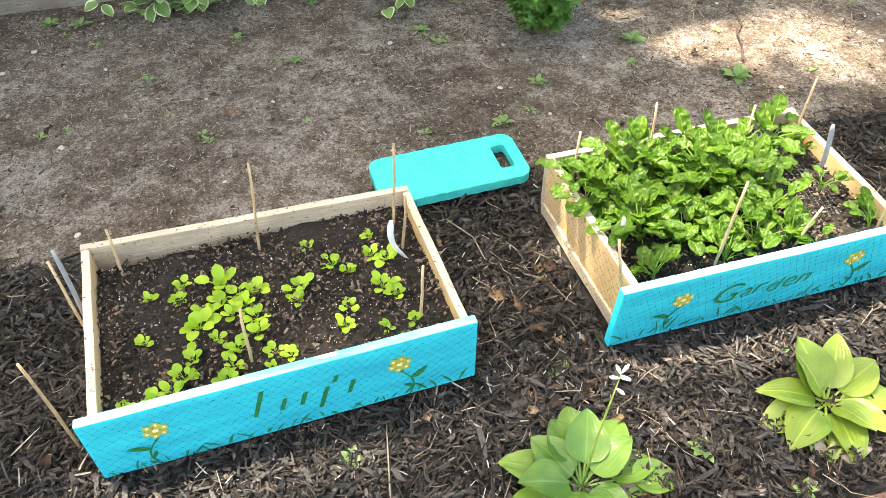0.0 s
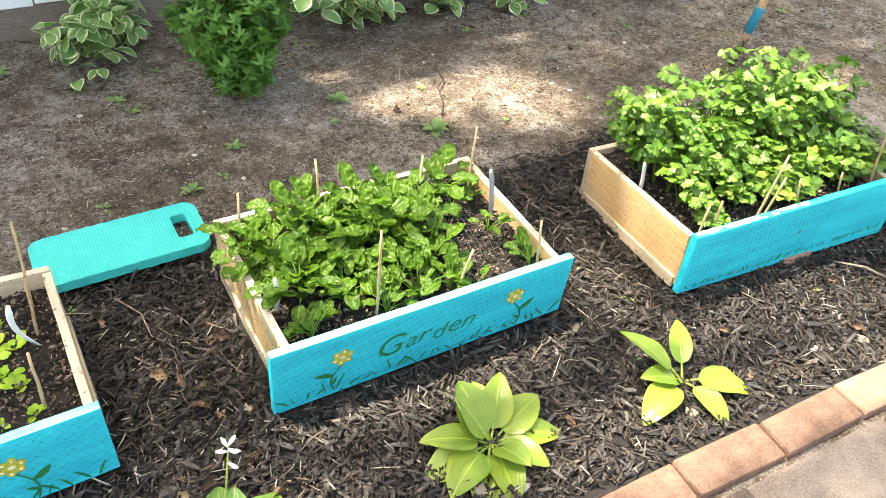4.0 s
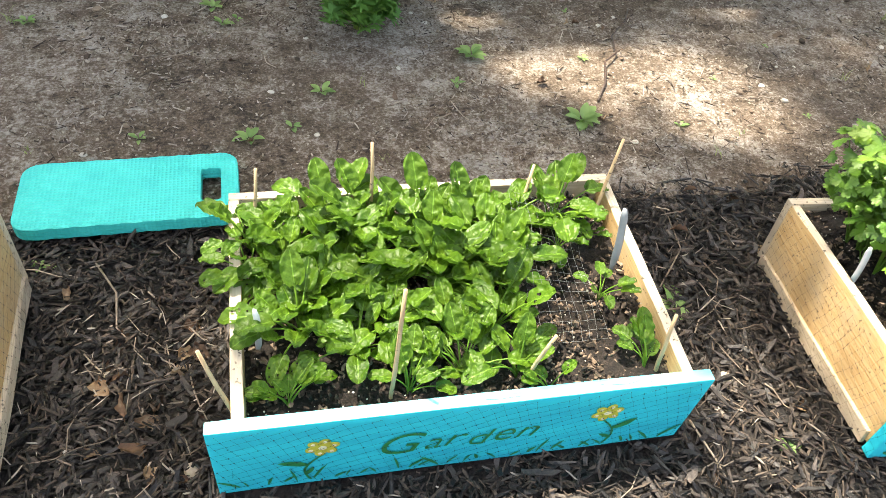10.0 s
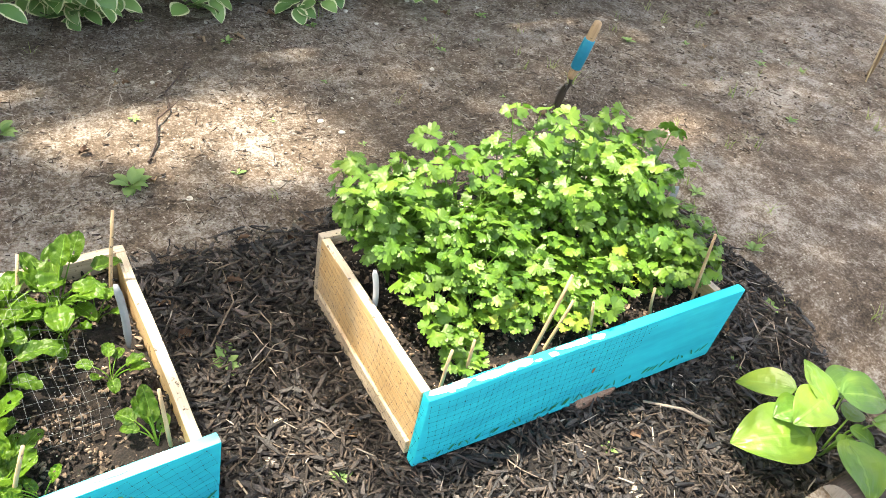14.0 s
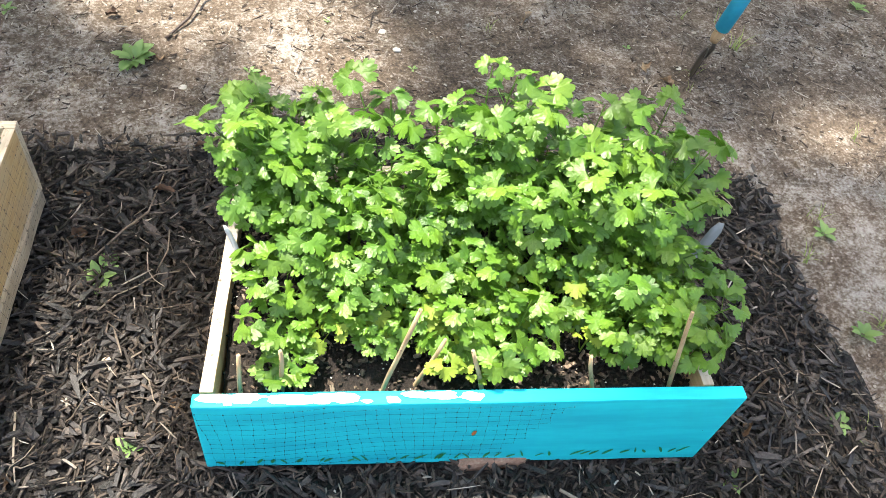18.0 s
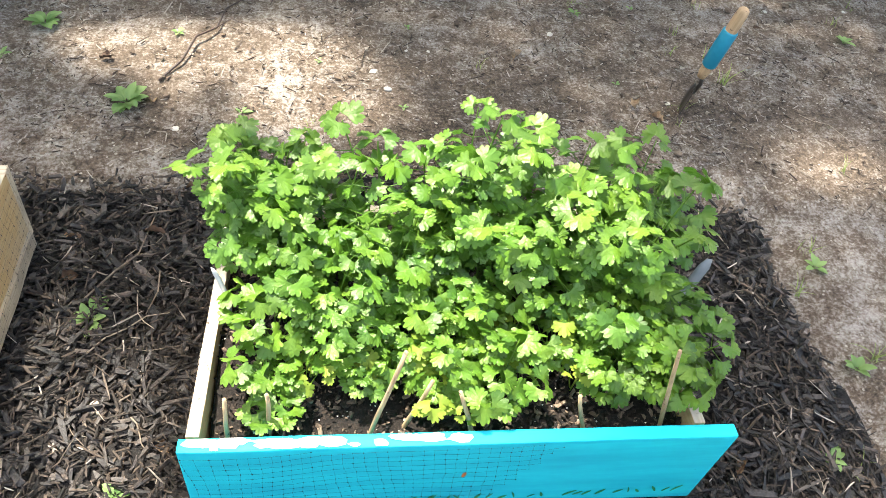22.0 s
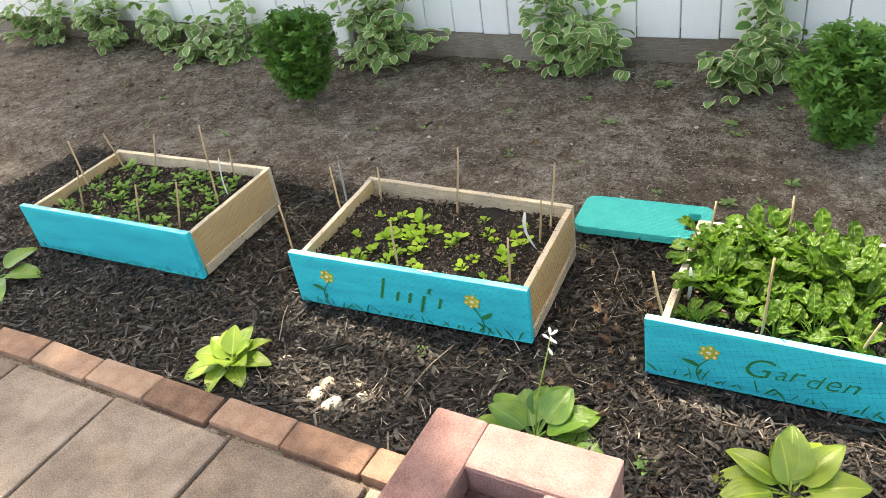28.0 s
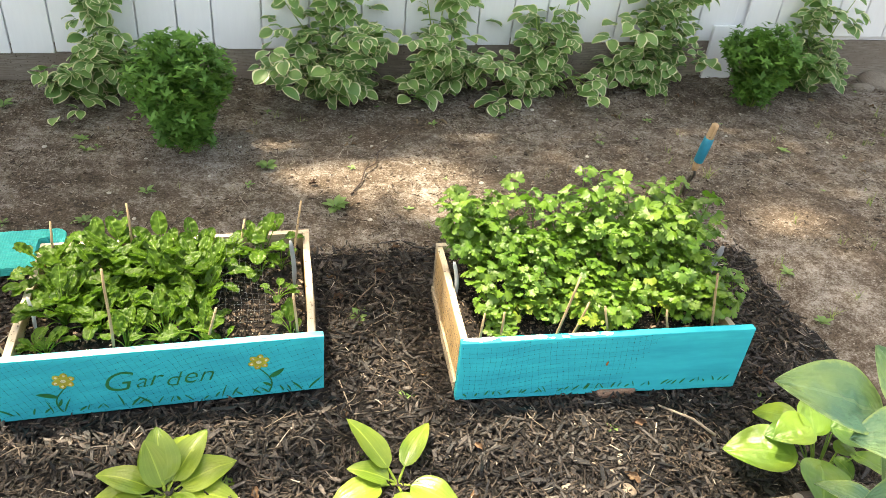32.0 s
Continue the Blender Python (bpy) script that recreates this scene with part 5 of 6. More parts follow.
def variegated_shrub(x, y, wide, high, deep, count, seed, label="variegated green and cream leafy vine clump against the wall"):
    g = random.Random(seed)
    p = thing("variegated_vine", label, "vine plant", pose(x, y, max(0.0, ground_z(x, y - 0.1))), "variegated vines")
    stems = []
    for s in range(max(4, count // 14)):
        if s % 4 == 0:      # a shoot that climbs the siding
            tip = Vector((g.uniform(-wide, wide) * 0.75, g.uniform(-0.05, 0.01), g.uniform(0.95, 1.25) * high))
        else:
            tip = Vector((g.uniform(-wide, wide) * 1.15, g.uniform(-deep, 0.0), g.uniform(0.12, 0.85) * high))
        mid = tip * 0.5 + Vector((g.uniform(-0.03, 0.03), g.uniform(-0.04, 0.0), high * 0.18))
        stems.append((mid, tip))
        part("stem", tube_mesh("stem", [(tip.x * 0.15, tip.y * 0.15, -0.01), mid, tip], [0.003, 0.0025, 0.0014], M_STEM, 5), None, p)
    for k in range(count):
        mid, tip = stems[k % len(stems)]
        u = g.random() ** 0.7
        c = (mid * 2 * u * (1 - u) + tip * u * u) if u < 0.999 else tip
        c = c + Vector((g.gauss(0, 0.035), g.gauss(-0.02, 0.035), g.gauss(0.0, 0.035)))
        c.z = max(0.015, c.z)
        out = Vector((c.x * 0.7, min(-0.02, c.y) - 0.12, 0.0))
        yaw = math.degrees(math.atan2(out.y, out.x)) + g.gauss(0, 55)
        m = pose(c.x, c.y, c.z, g.uniform(-20, 20), g.uniform(-15, 35), yaw) @ Matrix.Scale(g.uniform(0.75, 1.18), 4)
        part("sprig", vinca_leaves[g.randrange(8)], None, p, m=m)


for i, (x, wide, high, deep, count) in enumerate(((-0.56, 0.25, 0.34, 0.26, 190), (0.49, 0.27, 0.36, 0.22, 220), (1.27, 0.19, 0.42, 0.30, 180), (2.20, 0.26, 0.40, 0.38, 290),
                                                   (2.74, 0.20, 0.42, 0.26, 180), (3.20, 0.19, 0.38, 0.28, 160), (3.76, 0.24, 0.48, 0.12, 200), (4.62, 0.20, 0.46, 0.14, 160),
                                                   (-1.52, 0.10, 0.20, 0.24, 70), (-1.80, 0.13, 0.16, 0.26, 70), (-2.75, 0.22, 0.24, 0.16, 110), (-2.2, 0.16, 0.24, 0.18, 80), (-3.3, 0.24, 0.38, 0.22, 120))):
    variegated_shrub(x, 2.90, wide, high, deep, count, 40 + i)


def mum_leaf(k):
    """A shoot tip with a few lobed leaves."""
    g = random.Random(k + 90)
    items = []
    for n in range(4):
        lift = pose(0.012 * n - 0.02, 0, 0.006 * n, g.uniform(-15, 15), g.uniform(-35, 15), n * 137.5 * 0.6 - 60)
        for j in range(5):
            yaw = (0, 48, -48, 85, -85)[j]
            L = (0.030, 0.022, 0.022, 0.014, 0.014)[j] * g.uniform(0.85, 1.1)
            geo = leaf_geo("elliptic", 0.0, L * 1.15, L * 0.30, 25, -12, 0.2, 0.05, 4, 2, 0.001, k + j)
            items.append((geo, lift @ pose(0.003 * j, 0, 0.0005 * j, 0, 0, yaw + g.uniform(-8, 8))))
    return geo_mesh("sprig", join_geo(items), L_MUM)


mum_leaves = [mum_leaf(k) for k in range(5)]


def mum_bush(x, y, r, high, count, seed):
    g = random.Random(seed)
    p = thing("dark_green_bush", "dense dark green bush with lobed leaves", "bush", pose(x, y, 0), "dark green bushes")
    for s in range(9):
        a = s * 0.7
        tip = Vector((math.cos(a) * r * 0.6, math.sin(a) * r * 0.6, high * g.uniform(0.6, 0.85)))
        part("stem", tube_mesh("stem", [(0.01 * math.cos(a), 0.01 * math.sin(a), -0.01), tip * 0.5 + Vector((0, 0, 0.03)), tip], [0.004, 0.003, 0.002], M_STEM, 5), None, p)
    for k in range(count):
        a, v = g.uniform(0, 2 * math.pi), g.random()
        zz = v ** 0.8
        prof = (0.46 + 0.70 * zz) * math.sqrt(max(0.05, 1 - max(0, (zz - 0.62) / 0.40) ** 2))
        rad = r * prof * (1.0 - 0.75 * g.random() ** 2.2) * (1 + 0.45 * noise.noise(Vector((math.cos(a) * 1.7, math.sin(a) * 1.7, zz * 3 + seed * 5))))
        m = pose(math.cos(a) * rad, math.sin(a) * rad, 0.02 + high * zz * g.uniform(0.9, 1.12), g.uniform(-25, 25), g.uniform(-60, 22), math.degrees(a) + g.uniform(-40, 40)) @ Matrix.Scale(g.uniform(1.0, 1.6), 4)
        part("sprig", mum_leaves[g.randrange(5)], None, p, m=m)


mum_bush(1.645, 2.325, 0.19, 0.36, 540, 1)
mum_bush(-0.72, 2.33, 0.19, 0.37, 540, 2)
mum_bush(4.20, 2.645, 0.18, 0.30, 440, 3)

# ---------- kneeling pad ----------
def kneeling_pad():
    bm = bmesh.new()
    hw, hd = 0.209, 0.096
    out = []
    for cx, cy, a0 in ((hw - 0.035, hd - 0.035, 0), (-hw + 0.035, hd - 0.035, 90), (-hw + 0.035, -hd + 0.035, 180), (hw - 0.035, -hd + 0.035, 270)):
        for k in range(6):
            a = radians(a0 + k * 18)
            out.append((cx + 0.035 * math.cos(a), cy + 0.035 * math.sin(a)))
    dense = []
    for i, p in enumerate(out):
        q = out[(i + 1) % len(out)]
        n = max(1, int(math.hypot(q[0] - p[0], q[1] - p[1]) / 0.01))
        for k in range(n):
            x, y = p[0] + (q[0] - p[0]) * k / n, p[1] + (q[1] - p[1]) * k / n
            w = 1 + 0.010 * math.sin(x * 150) if abs(abs(y) - hd) < 0.004 else 1
            dense.append((x, y * w))
    hole = []
    for cx, cy, a0 in ((0.012, 0.04, 0), (-0.012, 0.04, 90), (-0.012, -0.04, 180), (0.012, -0.04, 270)):
        for k in range(5):
            a = radians(a0 + k * 22.5)
            hole.append((0.155 + cx + 0.008 * math.cos(a), cy + 0.008 * math.sin(a)))
    th = 0.026
    rings = []
    for pts in (dense, hole):
        lo = [bm.verts.new((x, y, 0)) for x, y in pts]
        hi = [bm.verts.new((x, y, th)) for x, y in pts]
        rings.append((lo, hi))
        n = len(pts)
        for i in range(n):
            bm.faces.new((lo[i], lo[(i + 1) % n], hi[(i + 1) % n], hi[i]))
    for lvl in (0, 1):
        edges = []
        for r in rings:
            ring = r[lvl]
            for i in range(len(ring)):
                edges.append(bm.edges.get((ring[i], ring[(i + 1) % len(ring)])))
        bmesh.ops.triangle_fill(bm, use_beauty=True, use_dissolve=False, edges=edges)
    bmesh.ops.recalc_face_normals(bm, faces=list(bm.faces))
    thing("kneeling_pad", "turquoise foam kneeling pad with a cut-out handle", "kneeling pad", pose(1.126, 1.647, 0.012, 0.5, -0.5, 2.0), data=bm_mesh("kneeling_pad", bm, M_FOAM))


kneeling_pad()


# ---------- trowel stuck in the dirt ----------
def trowel():
    tip, top = Vector((3.457, 1.868, -0.028)), Vector((3.483, 1.820, 0.312))
    d = (top - tip).normalized()
    g = thing("trowel", "hand trowel with blue grip and wooden handle stuck upright in dirt", "trowel", Matrix.Translation(tip) @ d.to_track_quat("Z", "Y").to_matrix().to_4x4() @ Matrix.Rotation(radians(40), 4, "Z"))
    L = (top - tip).length
    verts, faces = [], []
    n = 10
    for i in range(n + 1):
        u = i / n
        w = 0.024 * (math.sin(math.pi * min(0.5, u * 0.9 + 0.06)) if u < 0.75 else 1.0 - 2.0 * (u - 0.75))
        for j in range(7):
            v = j / 6 * 2 - 1
            verts.append((v * w, 0.12 * w * (v * v) - 0.003, u * 0.115))
    for i in range(n):
        for j in range(6):
            a = i * 7 + j
            faces.append((a, a + 1, a + 8, a + 7))
    me = mesh_of("blade", verts, faces, M_STEEL)
    bl = part("blade", me, None, g, "dull steel blade")
    sol = bl.modifiers.new("thick", "SOLIDIFY")
    sol.thickness = 0.0016
    part("neck", tube_mesh("neck", [(0, -0.004, 0.095), (0, -0.009, 0.125), (0, 0, 0.155)], [0.006, 0.005, 0.006], M_STEEL, 8), None, g, "dark steel neck")
    part("handle", tube_mesh("handle", [(0, 0, 0.145), (0, 0, 0.16), (0, 0, 0.22), (0, 0, L - 0.02), (0, 0, L - 0.004), (0, 0, L)], [0.010, 0.013, 0.0145, 0.014, 0.0125, 0.009], M_HANDLE, 14), None, g, "pale wooden handle")
    part("grip", tube_mesh("grip", [(0, 0, 0.182), (0, 0, 0.185), (0, 0, 0.24), (0, 0, L - 0.062), (0, 0, L - 0.059)], [0.0155, 0.0175, 0.0182, 0.0178, 0.0155], M_GRIP, 16), None, g, "blue sleeve grip")


trowel()

# ---------- stakes and plant tags ----------
def stake(a, b, r=0.0033):
    a, b = Vector(a), Vector(b)
    foot = a - (b - a).normalized() * 0.05
    pts = [foot.lerp(b, k / 5) + Vector((rnd(-1, 1), rnd(-1, 1), 0)) * 0.0012 for k in range(6)]
    o = Vector(pts[0])
    thing("bamboo_stake", "thin weathered bamboo stake pushed into the soil", "stake", Matrix.Translation(o), "bamboo stakes",
          data=tube_mesh("bamboo_stake", [p - o for p in pts], [r, r, r * 1.1, r, r * 0.95, r * 0.85], M_BAMBOO, 7))


for a, b in (((1.569, 1.048, 0.13), (1.578, 1.048, 0.374)), ((1.344, 1.046, 0.13), (1.311, 1.046, 0.283)), ((1.773, 1.054, 0.13), (1.805, 1.054, 0.243)),
             ((1.990, 1.051, 0.13), (1.981, 1.051, 0.271)), ((1.995, 1.40, 0.13), (2.020, 1.425, 0.30)), ((1.845, 1.40, 0.13), (1.869, 1.43, 0.245)),
             ((1.575, 1.40, 0.13), (1.577, 1.42, 0.315)), ((1.374, 1.40, 0.13), (1.385, 1.42, 0.27)),
             ((0.60, 1.37, 0.13), (0.618, 1.40, 0.36)), ((0.915, 1.38, 0.13), (0.93, 1.405, 0.34)), ((0.195, 1.02, 0.10), (0.178, 1.035, 0.30)), ((0.550, 1.065, 0.13), (0.556, 1.065, 0.291)),
             ((0.905, 1.087, 0.13), (0.913, 1.087, 0.281)), ((0.222, 1.263, 0.02), (0.215, 1.263, 0.314)), ((0.915, 1.291, 0.13), (0.928, 1.291, 0.281)), ((0.30, 1.385, 0.13), (0.30, 1.40, 0.25)),
             ((-0.486, 1.015, 0.13), (-0.424, 1.015, 0.299)), ((-0.316, 1.041, 0.13), (-0.251, 1.041, 0.318)), ((-0.282, 1.205, 0.13), (-0.247, 1.205, 0.445)), ((-0.74, 1.35, 0.13), (-0.70, 1.37, 0.285)),
             ((-0.779, 1.016, 0.13), (-0.708, 1.016, 0.317)), ((-0.93, 1.17, 0.13), (-0.98, 1.20, 0.31)), ((-0.33, 1.36, 0.13), (-0.325, 1.37, 0.26)), ((-0.90, 1.33, 0.13), (-0.97, 1.35, 0.27)),
             ((2.425, 0.966, 0.13), (2.428, 0.966, 0.240)), ((2.618, 0.960, 0.13), (2.653, 0.960, 0.336)), ((2.766, 0.954, 0.13), (2.732, 0.954, 0.246)), ((3.050, 0.945, 0.13), (3.009, 0.945, 0.335)),
             ((2.481, 0.974, 0.13), (2.482, 0.974, 0.234)), ((2.669, 0.973, 0.13), (2.699, 0.973, 0.248)), ((2.932, 0.952, 0.13), (2.905, 0.952, 0.221)), ((4.93, 1.66, -0.01), (4.95, 1.71, 0.32))):
    stake(a, b)


def plant_tag(a, b, material, label, wide=0.011, bend=0.012):
    a, b = Vector(a), Vector(b)
    verts, faces = [], []
    n = 8
    side = Vector((0.92, -0.38, 0)) * wide
    for k in range(n + 1):
        u = k / n
        p = a.lerp(b, u) + Vector((bend, 0, 0)) * math.sin(math.pi * u) - a
        w = side * (1.0 if u > 0.25 else 0.35 + u * 2.6) * (0.5 if u > 0.97 else 1.0) * 0.5
        for q, off in ((p - w, 0.0), (p + w, 0.0), (p + w, 0.0009), (p - w, 0.0009)):
            verts.append(q + Vector((0, off, 0)))
    for k in range(n):
        for j in range(4):
            faces.append((k * 4 + j, k * 4 + (j + 1) % 4, k * 4 + 4 + (j + 1) % 4, k * 4 + 4 + j))
    faces += [(3, 2, 1, 0), (n * 4, n * 4 + 1, n * 4 + 2, n * 4 + 3)]
    thing("plant_tag", label, "plant tag", Matrix.Translation(a), "plant tags", data=mesh_of("plant_tag", verts, faces, material))


plant_tag((0.925, 1.255, 0.12), (0.888, 1.263, 0.25), M_TAG, "white plastic plant tag bent in the soil", 0.014, -0.02)
plant_tag((-0.276, 1.255, 0.12), (-0.268, 1.26, 0.29), M_TAG, "white plastic plant tag leaning in the soil", 0.014, -0.01)
plant_tag((2.418, 1.19, 0.12), (2.402, 1.185, 0.24), M_TAG, "white plastic plant tag in the soil", 0.011, 0.004)
plant_tag((1.375, 1.155, 0.12), (1.38, 1.15, 0.235), M_TAG, "white plastic plant tag among spinach", 0.011, 0.004)
plant_tag((1.99, 1.27, 0.12), (1.985, 1.285, 0.265), M_TAGGREY, "grey weathered plastic plant tag", 0.013, 0.004)
plant_tag((3.118, 1.14, 0.14), (3.165, 1.16, 0.26), M_TAGGREY, "grey translucent plant tag clipped to the box side", 0.018, 0.003)
plant_tag((0.212, 1.30, 0.02), (0.215, 1.31, 0.30), M_TAGGREY, "grey translucent plant tag beside the box", 0.013, 0.003)

# ---------- netting ----------
def netting(name, surface, nu, nv, material, label, thread=0.00028, knot=0.0011, thing_m=None):
    """A net of threads and knots over surface(u, v)."""
    verts, faces = [], []
    pts = [[Vector(surface(i / nu, j / nv)) for i in range(nu + 1)] for j in range(nv + 1)]

    def ribbon(a, b):
        d = (b - a).normalized()
        s = d.cross(Vector((0.1, -0.9, 0.4))).normalized() * thread
        t = d.cross(s).normalized() * thread
        k = len(verts)
        verts.extend((a + s, a - s * 0.5 + t, a - s * 0.5 - t, b + s, b - s * 0.5 + t, b - s * 0.5 - t))
        faces.extend(((k, k + 1, k + 4, k + 3), (k + 1, k + 2, k + 5, k + 4), (k + 2, k, k + 3, k + 5)))
    for j in range(nv + 1):
        for i in range(nu + 1):
            p = pts[j][i]
            if i < nu:
                ribbon(p, pts[j][i + 1])
            if j < nv:
                ribbon(p, pts[j + 1][i])
            k = len(verts)
            e = knot * rnd(0.6, 1.1)
            verts.extend((p + Vector((e, 0, 0)), p + Vector((0, -e * 0.5, e)), p - Vector((e, 0, 0)), p + Vector((0, -e * 0.5, -e)), p + Vector((0, -e, 0))))
            faces.extend(((k, k + 1, k + 4), (k + 1, k + 2, k + 4), (k + 2, k + 3, k + 4), (k + 3, k, k + 4)))
    return thing("netting", label, "netting", thing_m, "garden netting", data=mesh_of("netting", verts, faces, material, smooth=False))


def slanted_net(w, h, gap, turn, seed, place, label, m, thread=0.00014, knot=0.0011, reach=(2.0, 2.0)):
    """A net lying over a w by h face, its meshes turned and pulled uneven; place(x, z) puts it in space."""
    verts, faces = [], []
    ca, sa = math.cos(turn), math.sin(turn)
    n = int((w + h) / gap) + 2
    at = {}
    for i in range(-n, n):
        for j in range(-n, n):
            x0, z0 = w / 2 + (i * ca - j * sa) * gap, h / 2 + (i * sa + j * ca) * gap
            x = x0 + 0.014 * noise.noise(Vector((x0 * 6, z0 * 6, seed))) + 0.003 * noise.noise(Vector((x0 * 40, z0 * 40, seed)))
            z = z0 + 0.014 * noise.noise(Vector((x0 * 6, z0 * 6, seed + 5))) + 0.003 * noise.noise(Vector((x0 * 40, z0 * 40, seed + 5)))
            if 0 < x < w * (reach[0] + (reach[1] - reach[0]) * z / h) and x < w and 0.004 < z < h:
                at[i, j] = Vector(place(x, z))
    for (i, j), p in at.items():
        for q in ((i + 1, j), (i, j + 1)):
            if q in at:
                b2 = at[q]
                d = (b2 - p).normalized()
                s = d.cross(Vector((0.1, -0.9, 0.4))).normalized() * thread
                t = d.cross(s).normalized() * thread
                k = len(verts)
                verts.extend((p + s, p - s * 0.5 + t, p - s * 0.5 - t, b2 + s, b2 - s * 0.5 + t, b2 - s * 0.5 - t))
                faces.extend(((k, k + 1, k + 4, k + 3), (k + 1, k + 2, k + 5, k + 4), (k + 2, k, k + 3, k + 5)))
        k = len(verts)
        r = knot * rnd(0.5, 1.15)
        for o in ((1, 0, 0), (-1, 0, 0), (0, 1, 0), (0, -1, 0), (0, 0, 1), (0, 0, -1)):
            verts.append(p + Vector(o) * r)
        for tri in ((0, 2, 4), (2, 1, 4), (1, 3, 4), (3, 0, 4), (2, 0, 5), (1, 2, 5), (3, 1, 5), (0, 3, 5)):
            faces.append(tuple(k + v for v in tri))
    return thing("netting", label, "netting", m, "garden netting", data=mesh_of("netting", verts, faces, M_NET, smooth=False))


for nm, seed, turn, gap in (("one", 1.0, 0.72, 0.0155), ("two", 2.0, 0.62, 0.0155), ("three", 3.0, 0.35, 0.0160), ("four", 4.0, 0.06, 0.0150)):
    mb, wb, db = box_frame(nm)
    slanted_net(wb, TALL[nm] + 0.002, gap, turn, seed, lambda x, z: (x, LEAN[nm] * (1 - z / TALL[nm]) - 0.0035 - 0.0015 * noise.noise(Vector((x * 9, z * 9, 3))), z), "fine black plastic netting draped down a planter box front", mb, reach=(0.55, 0.68) if nm == "four" else (2.0, 2.0))
    lf, lb, rf, rb, skew, sink = BODY[nm]
    slanted_net(db, 0.170, gap * 1.2, turn + 0.2, seed + 2, lambda x, z: (lf + (lb - lf) * x / db - 0.0075, x, z - sink * x / db), "fine black netting hanging down a planter box side", mb)
    slanted_net(db - skew, 0.170, gap * 1.2, turn - 0.2, seed + 3, lambda x, z: (wb - rf - (rb - rf) * x / db + 0.0075, x, z - sink * x / db), "fine black netting hanging down a planter box side", mb)
mb, wb, db = box_frame("three")
# sagging black net, its glints put into a paler colour
netting("three", lambda u, v: (0.50 + u * 0.12 + 0.01 * noise.noise(Vector((u * 3, v * 3, 2))), 0.12 + v * 0.26, 0.150 + 0.10 * v * (1 - u * 0.7) + 0.006 * noise.noise(Vector((u * 4, v * 4, 1)))), 8, 15, M_NETGLINT, "sagging black netting over bare soil, paled by painted glints", 0.00020, 0.0005, mb)

# ---------- stones, bricks and a log ----------
def stone(x, y, size, seed, material=M_PEBBLE, label="smooth pale stone lying on the mulch", flat=0.6, lift=0.012):
    bm = bmesh.new()
    bmesh.ops.create_icosphere(bm, subdivisions=2, radius=1)
    for v in bm.verts:
        n = noise.noise(v.co * 1.3 + Vector((seed * 3.1, seed, 0)))
        v.co = Vector((v.co.x * 1.25, v.co.y, v.co.z * flat)) * (1 + 0.28 * n) * size
    thing("stone", label, "stone", pose(x, y, ground_z(x, y) + lift + size * flat * 0.45, rnd(-10, 10), rnd(-10, 10), rnd(0, 360)), "loose stones", data=bm_mesh("stone", bm, material, True))


for k, (x, y, s) in enumerate(((0.524, 0.678, 0.022), (0.515, 0.633, 0.024), (0.575, 0.616, 0.026), (0.281, 0.619, 0.019), (0.639, 0.672, 0.018), (2.730, 0.703, 0.015), (2.709, 0.613, 0.018), (2.605, 0.628, 0.012),
                               (2.202, 1.118, 0.013), (2.694, 0.660, 0.017), (2.572, 0.636, 0.014), (2.655, 0.69, 0.011), (1.62, 0.655, 0.018), (1.70, 0.63, 0.020), (1.66, 0.615, 0.014), (2.76, 0.64, 0.012), (0.34, 0.72, 0.016),
                               (0.61, 0.70, 0.014), (1.265, 1.045, 0.012), (2.15, 0.62, 0.014), (2.22, 0.60, 0.016), (1.455, 0.60, 0.013))):
    stone(x, y, s, k + 1.0, lift=0.013)
for k in range(80):
    x, y = rnd(-2.6, 5.0), rnd(1.68, 2.9)
    stone(x, y, rnd(0.004, 0.009), k + 50.0, M_PALESTONE, label="small pale stone half sunk in dirt", lift=-0.002)
stone(1.46, 0.94, 0.028, 77.0, M_SLAB, "grey flat stone lying on mulch by the box", 0.4, 0.006)
for k, (x, y, s) in enumerate(((5.1, 2.93, 0.09), (5.3, 2.90, 0.07), (4.98, 2.86, 0.05), (5.45, 2.95, 0.1))):
    stone(x, y, s, 90.0 + k, M_BEAM, "dark weathered rock beside the wall", 0.5, -0.01)
thing("loose_brick", "red brick wedged under a planter box", "brick", pose(2.795, 0.972, -0.058, 1, 0, 2), data=bm_mesh("loose_brick", brick_bm(0.11, 0.14, 0.06, 3.3), M_BRICK))


def half_log():
    pts = [(0, 0, 0), (0.08, 0.0, 0.003), (0.16, 0.003, 0.002), (0.34, 0.0, 0.0)]
    v, f = tube(pts, [0.050, 0.054, 0.055, 0.052], 30)
    v = [Vector(p) + Vector(p).normalized() * 0.0 + noise.noise_vector(Vector((0, p[1] * 120, p[2] * 120))) * 0.0025 for p in v]
    log = thing("log_edging", "short dark weathered log lying beside the hosta", "log", pose(3.085, 0.492, -0.022, 0, 0, -9))
    part("bark", mesh_of("bark", v, f, M_BARK), None, log)
    disc = bmesh.new()
    bmesh.ops.create_circle(disc, cap_ends=True, segments=24, radius=0.047)
    part("cut_end", disc, M_BEAM, log, "grey split end grain", pose(-0.004, 0, 0, 0, -90, 0))


half_log()
for k, (x, y, s) in enumerate(((2.975, 0.435, 0.055), (3.075, 0.405, 0.050), (3.18, 0.385, 0.05))):
    stone(x, y, s, 120.0 + k, M_TAN, "flat tan flagstone edging the bed", 0.3, 0.0)
pole = [Vector((4.997, 1.693, -0.03)), Vector((4.95, 1.672, 0.22)), Vector((4.90, 1.65, 0.46))]
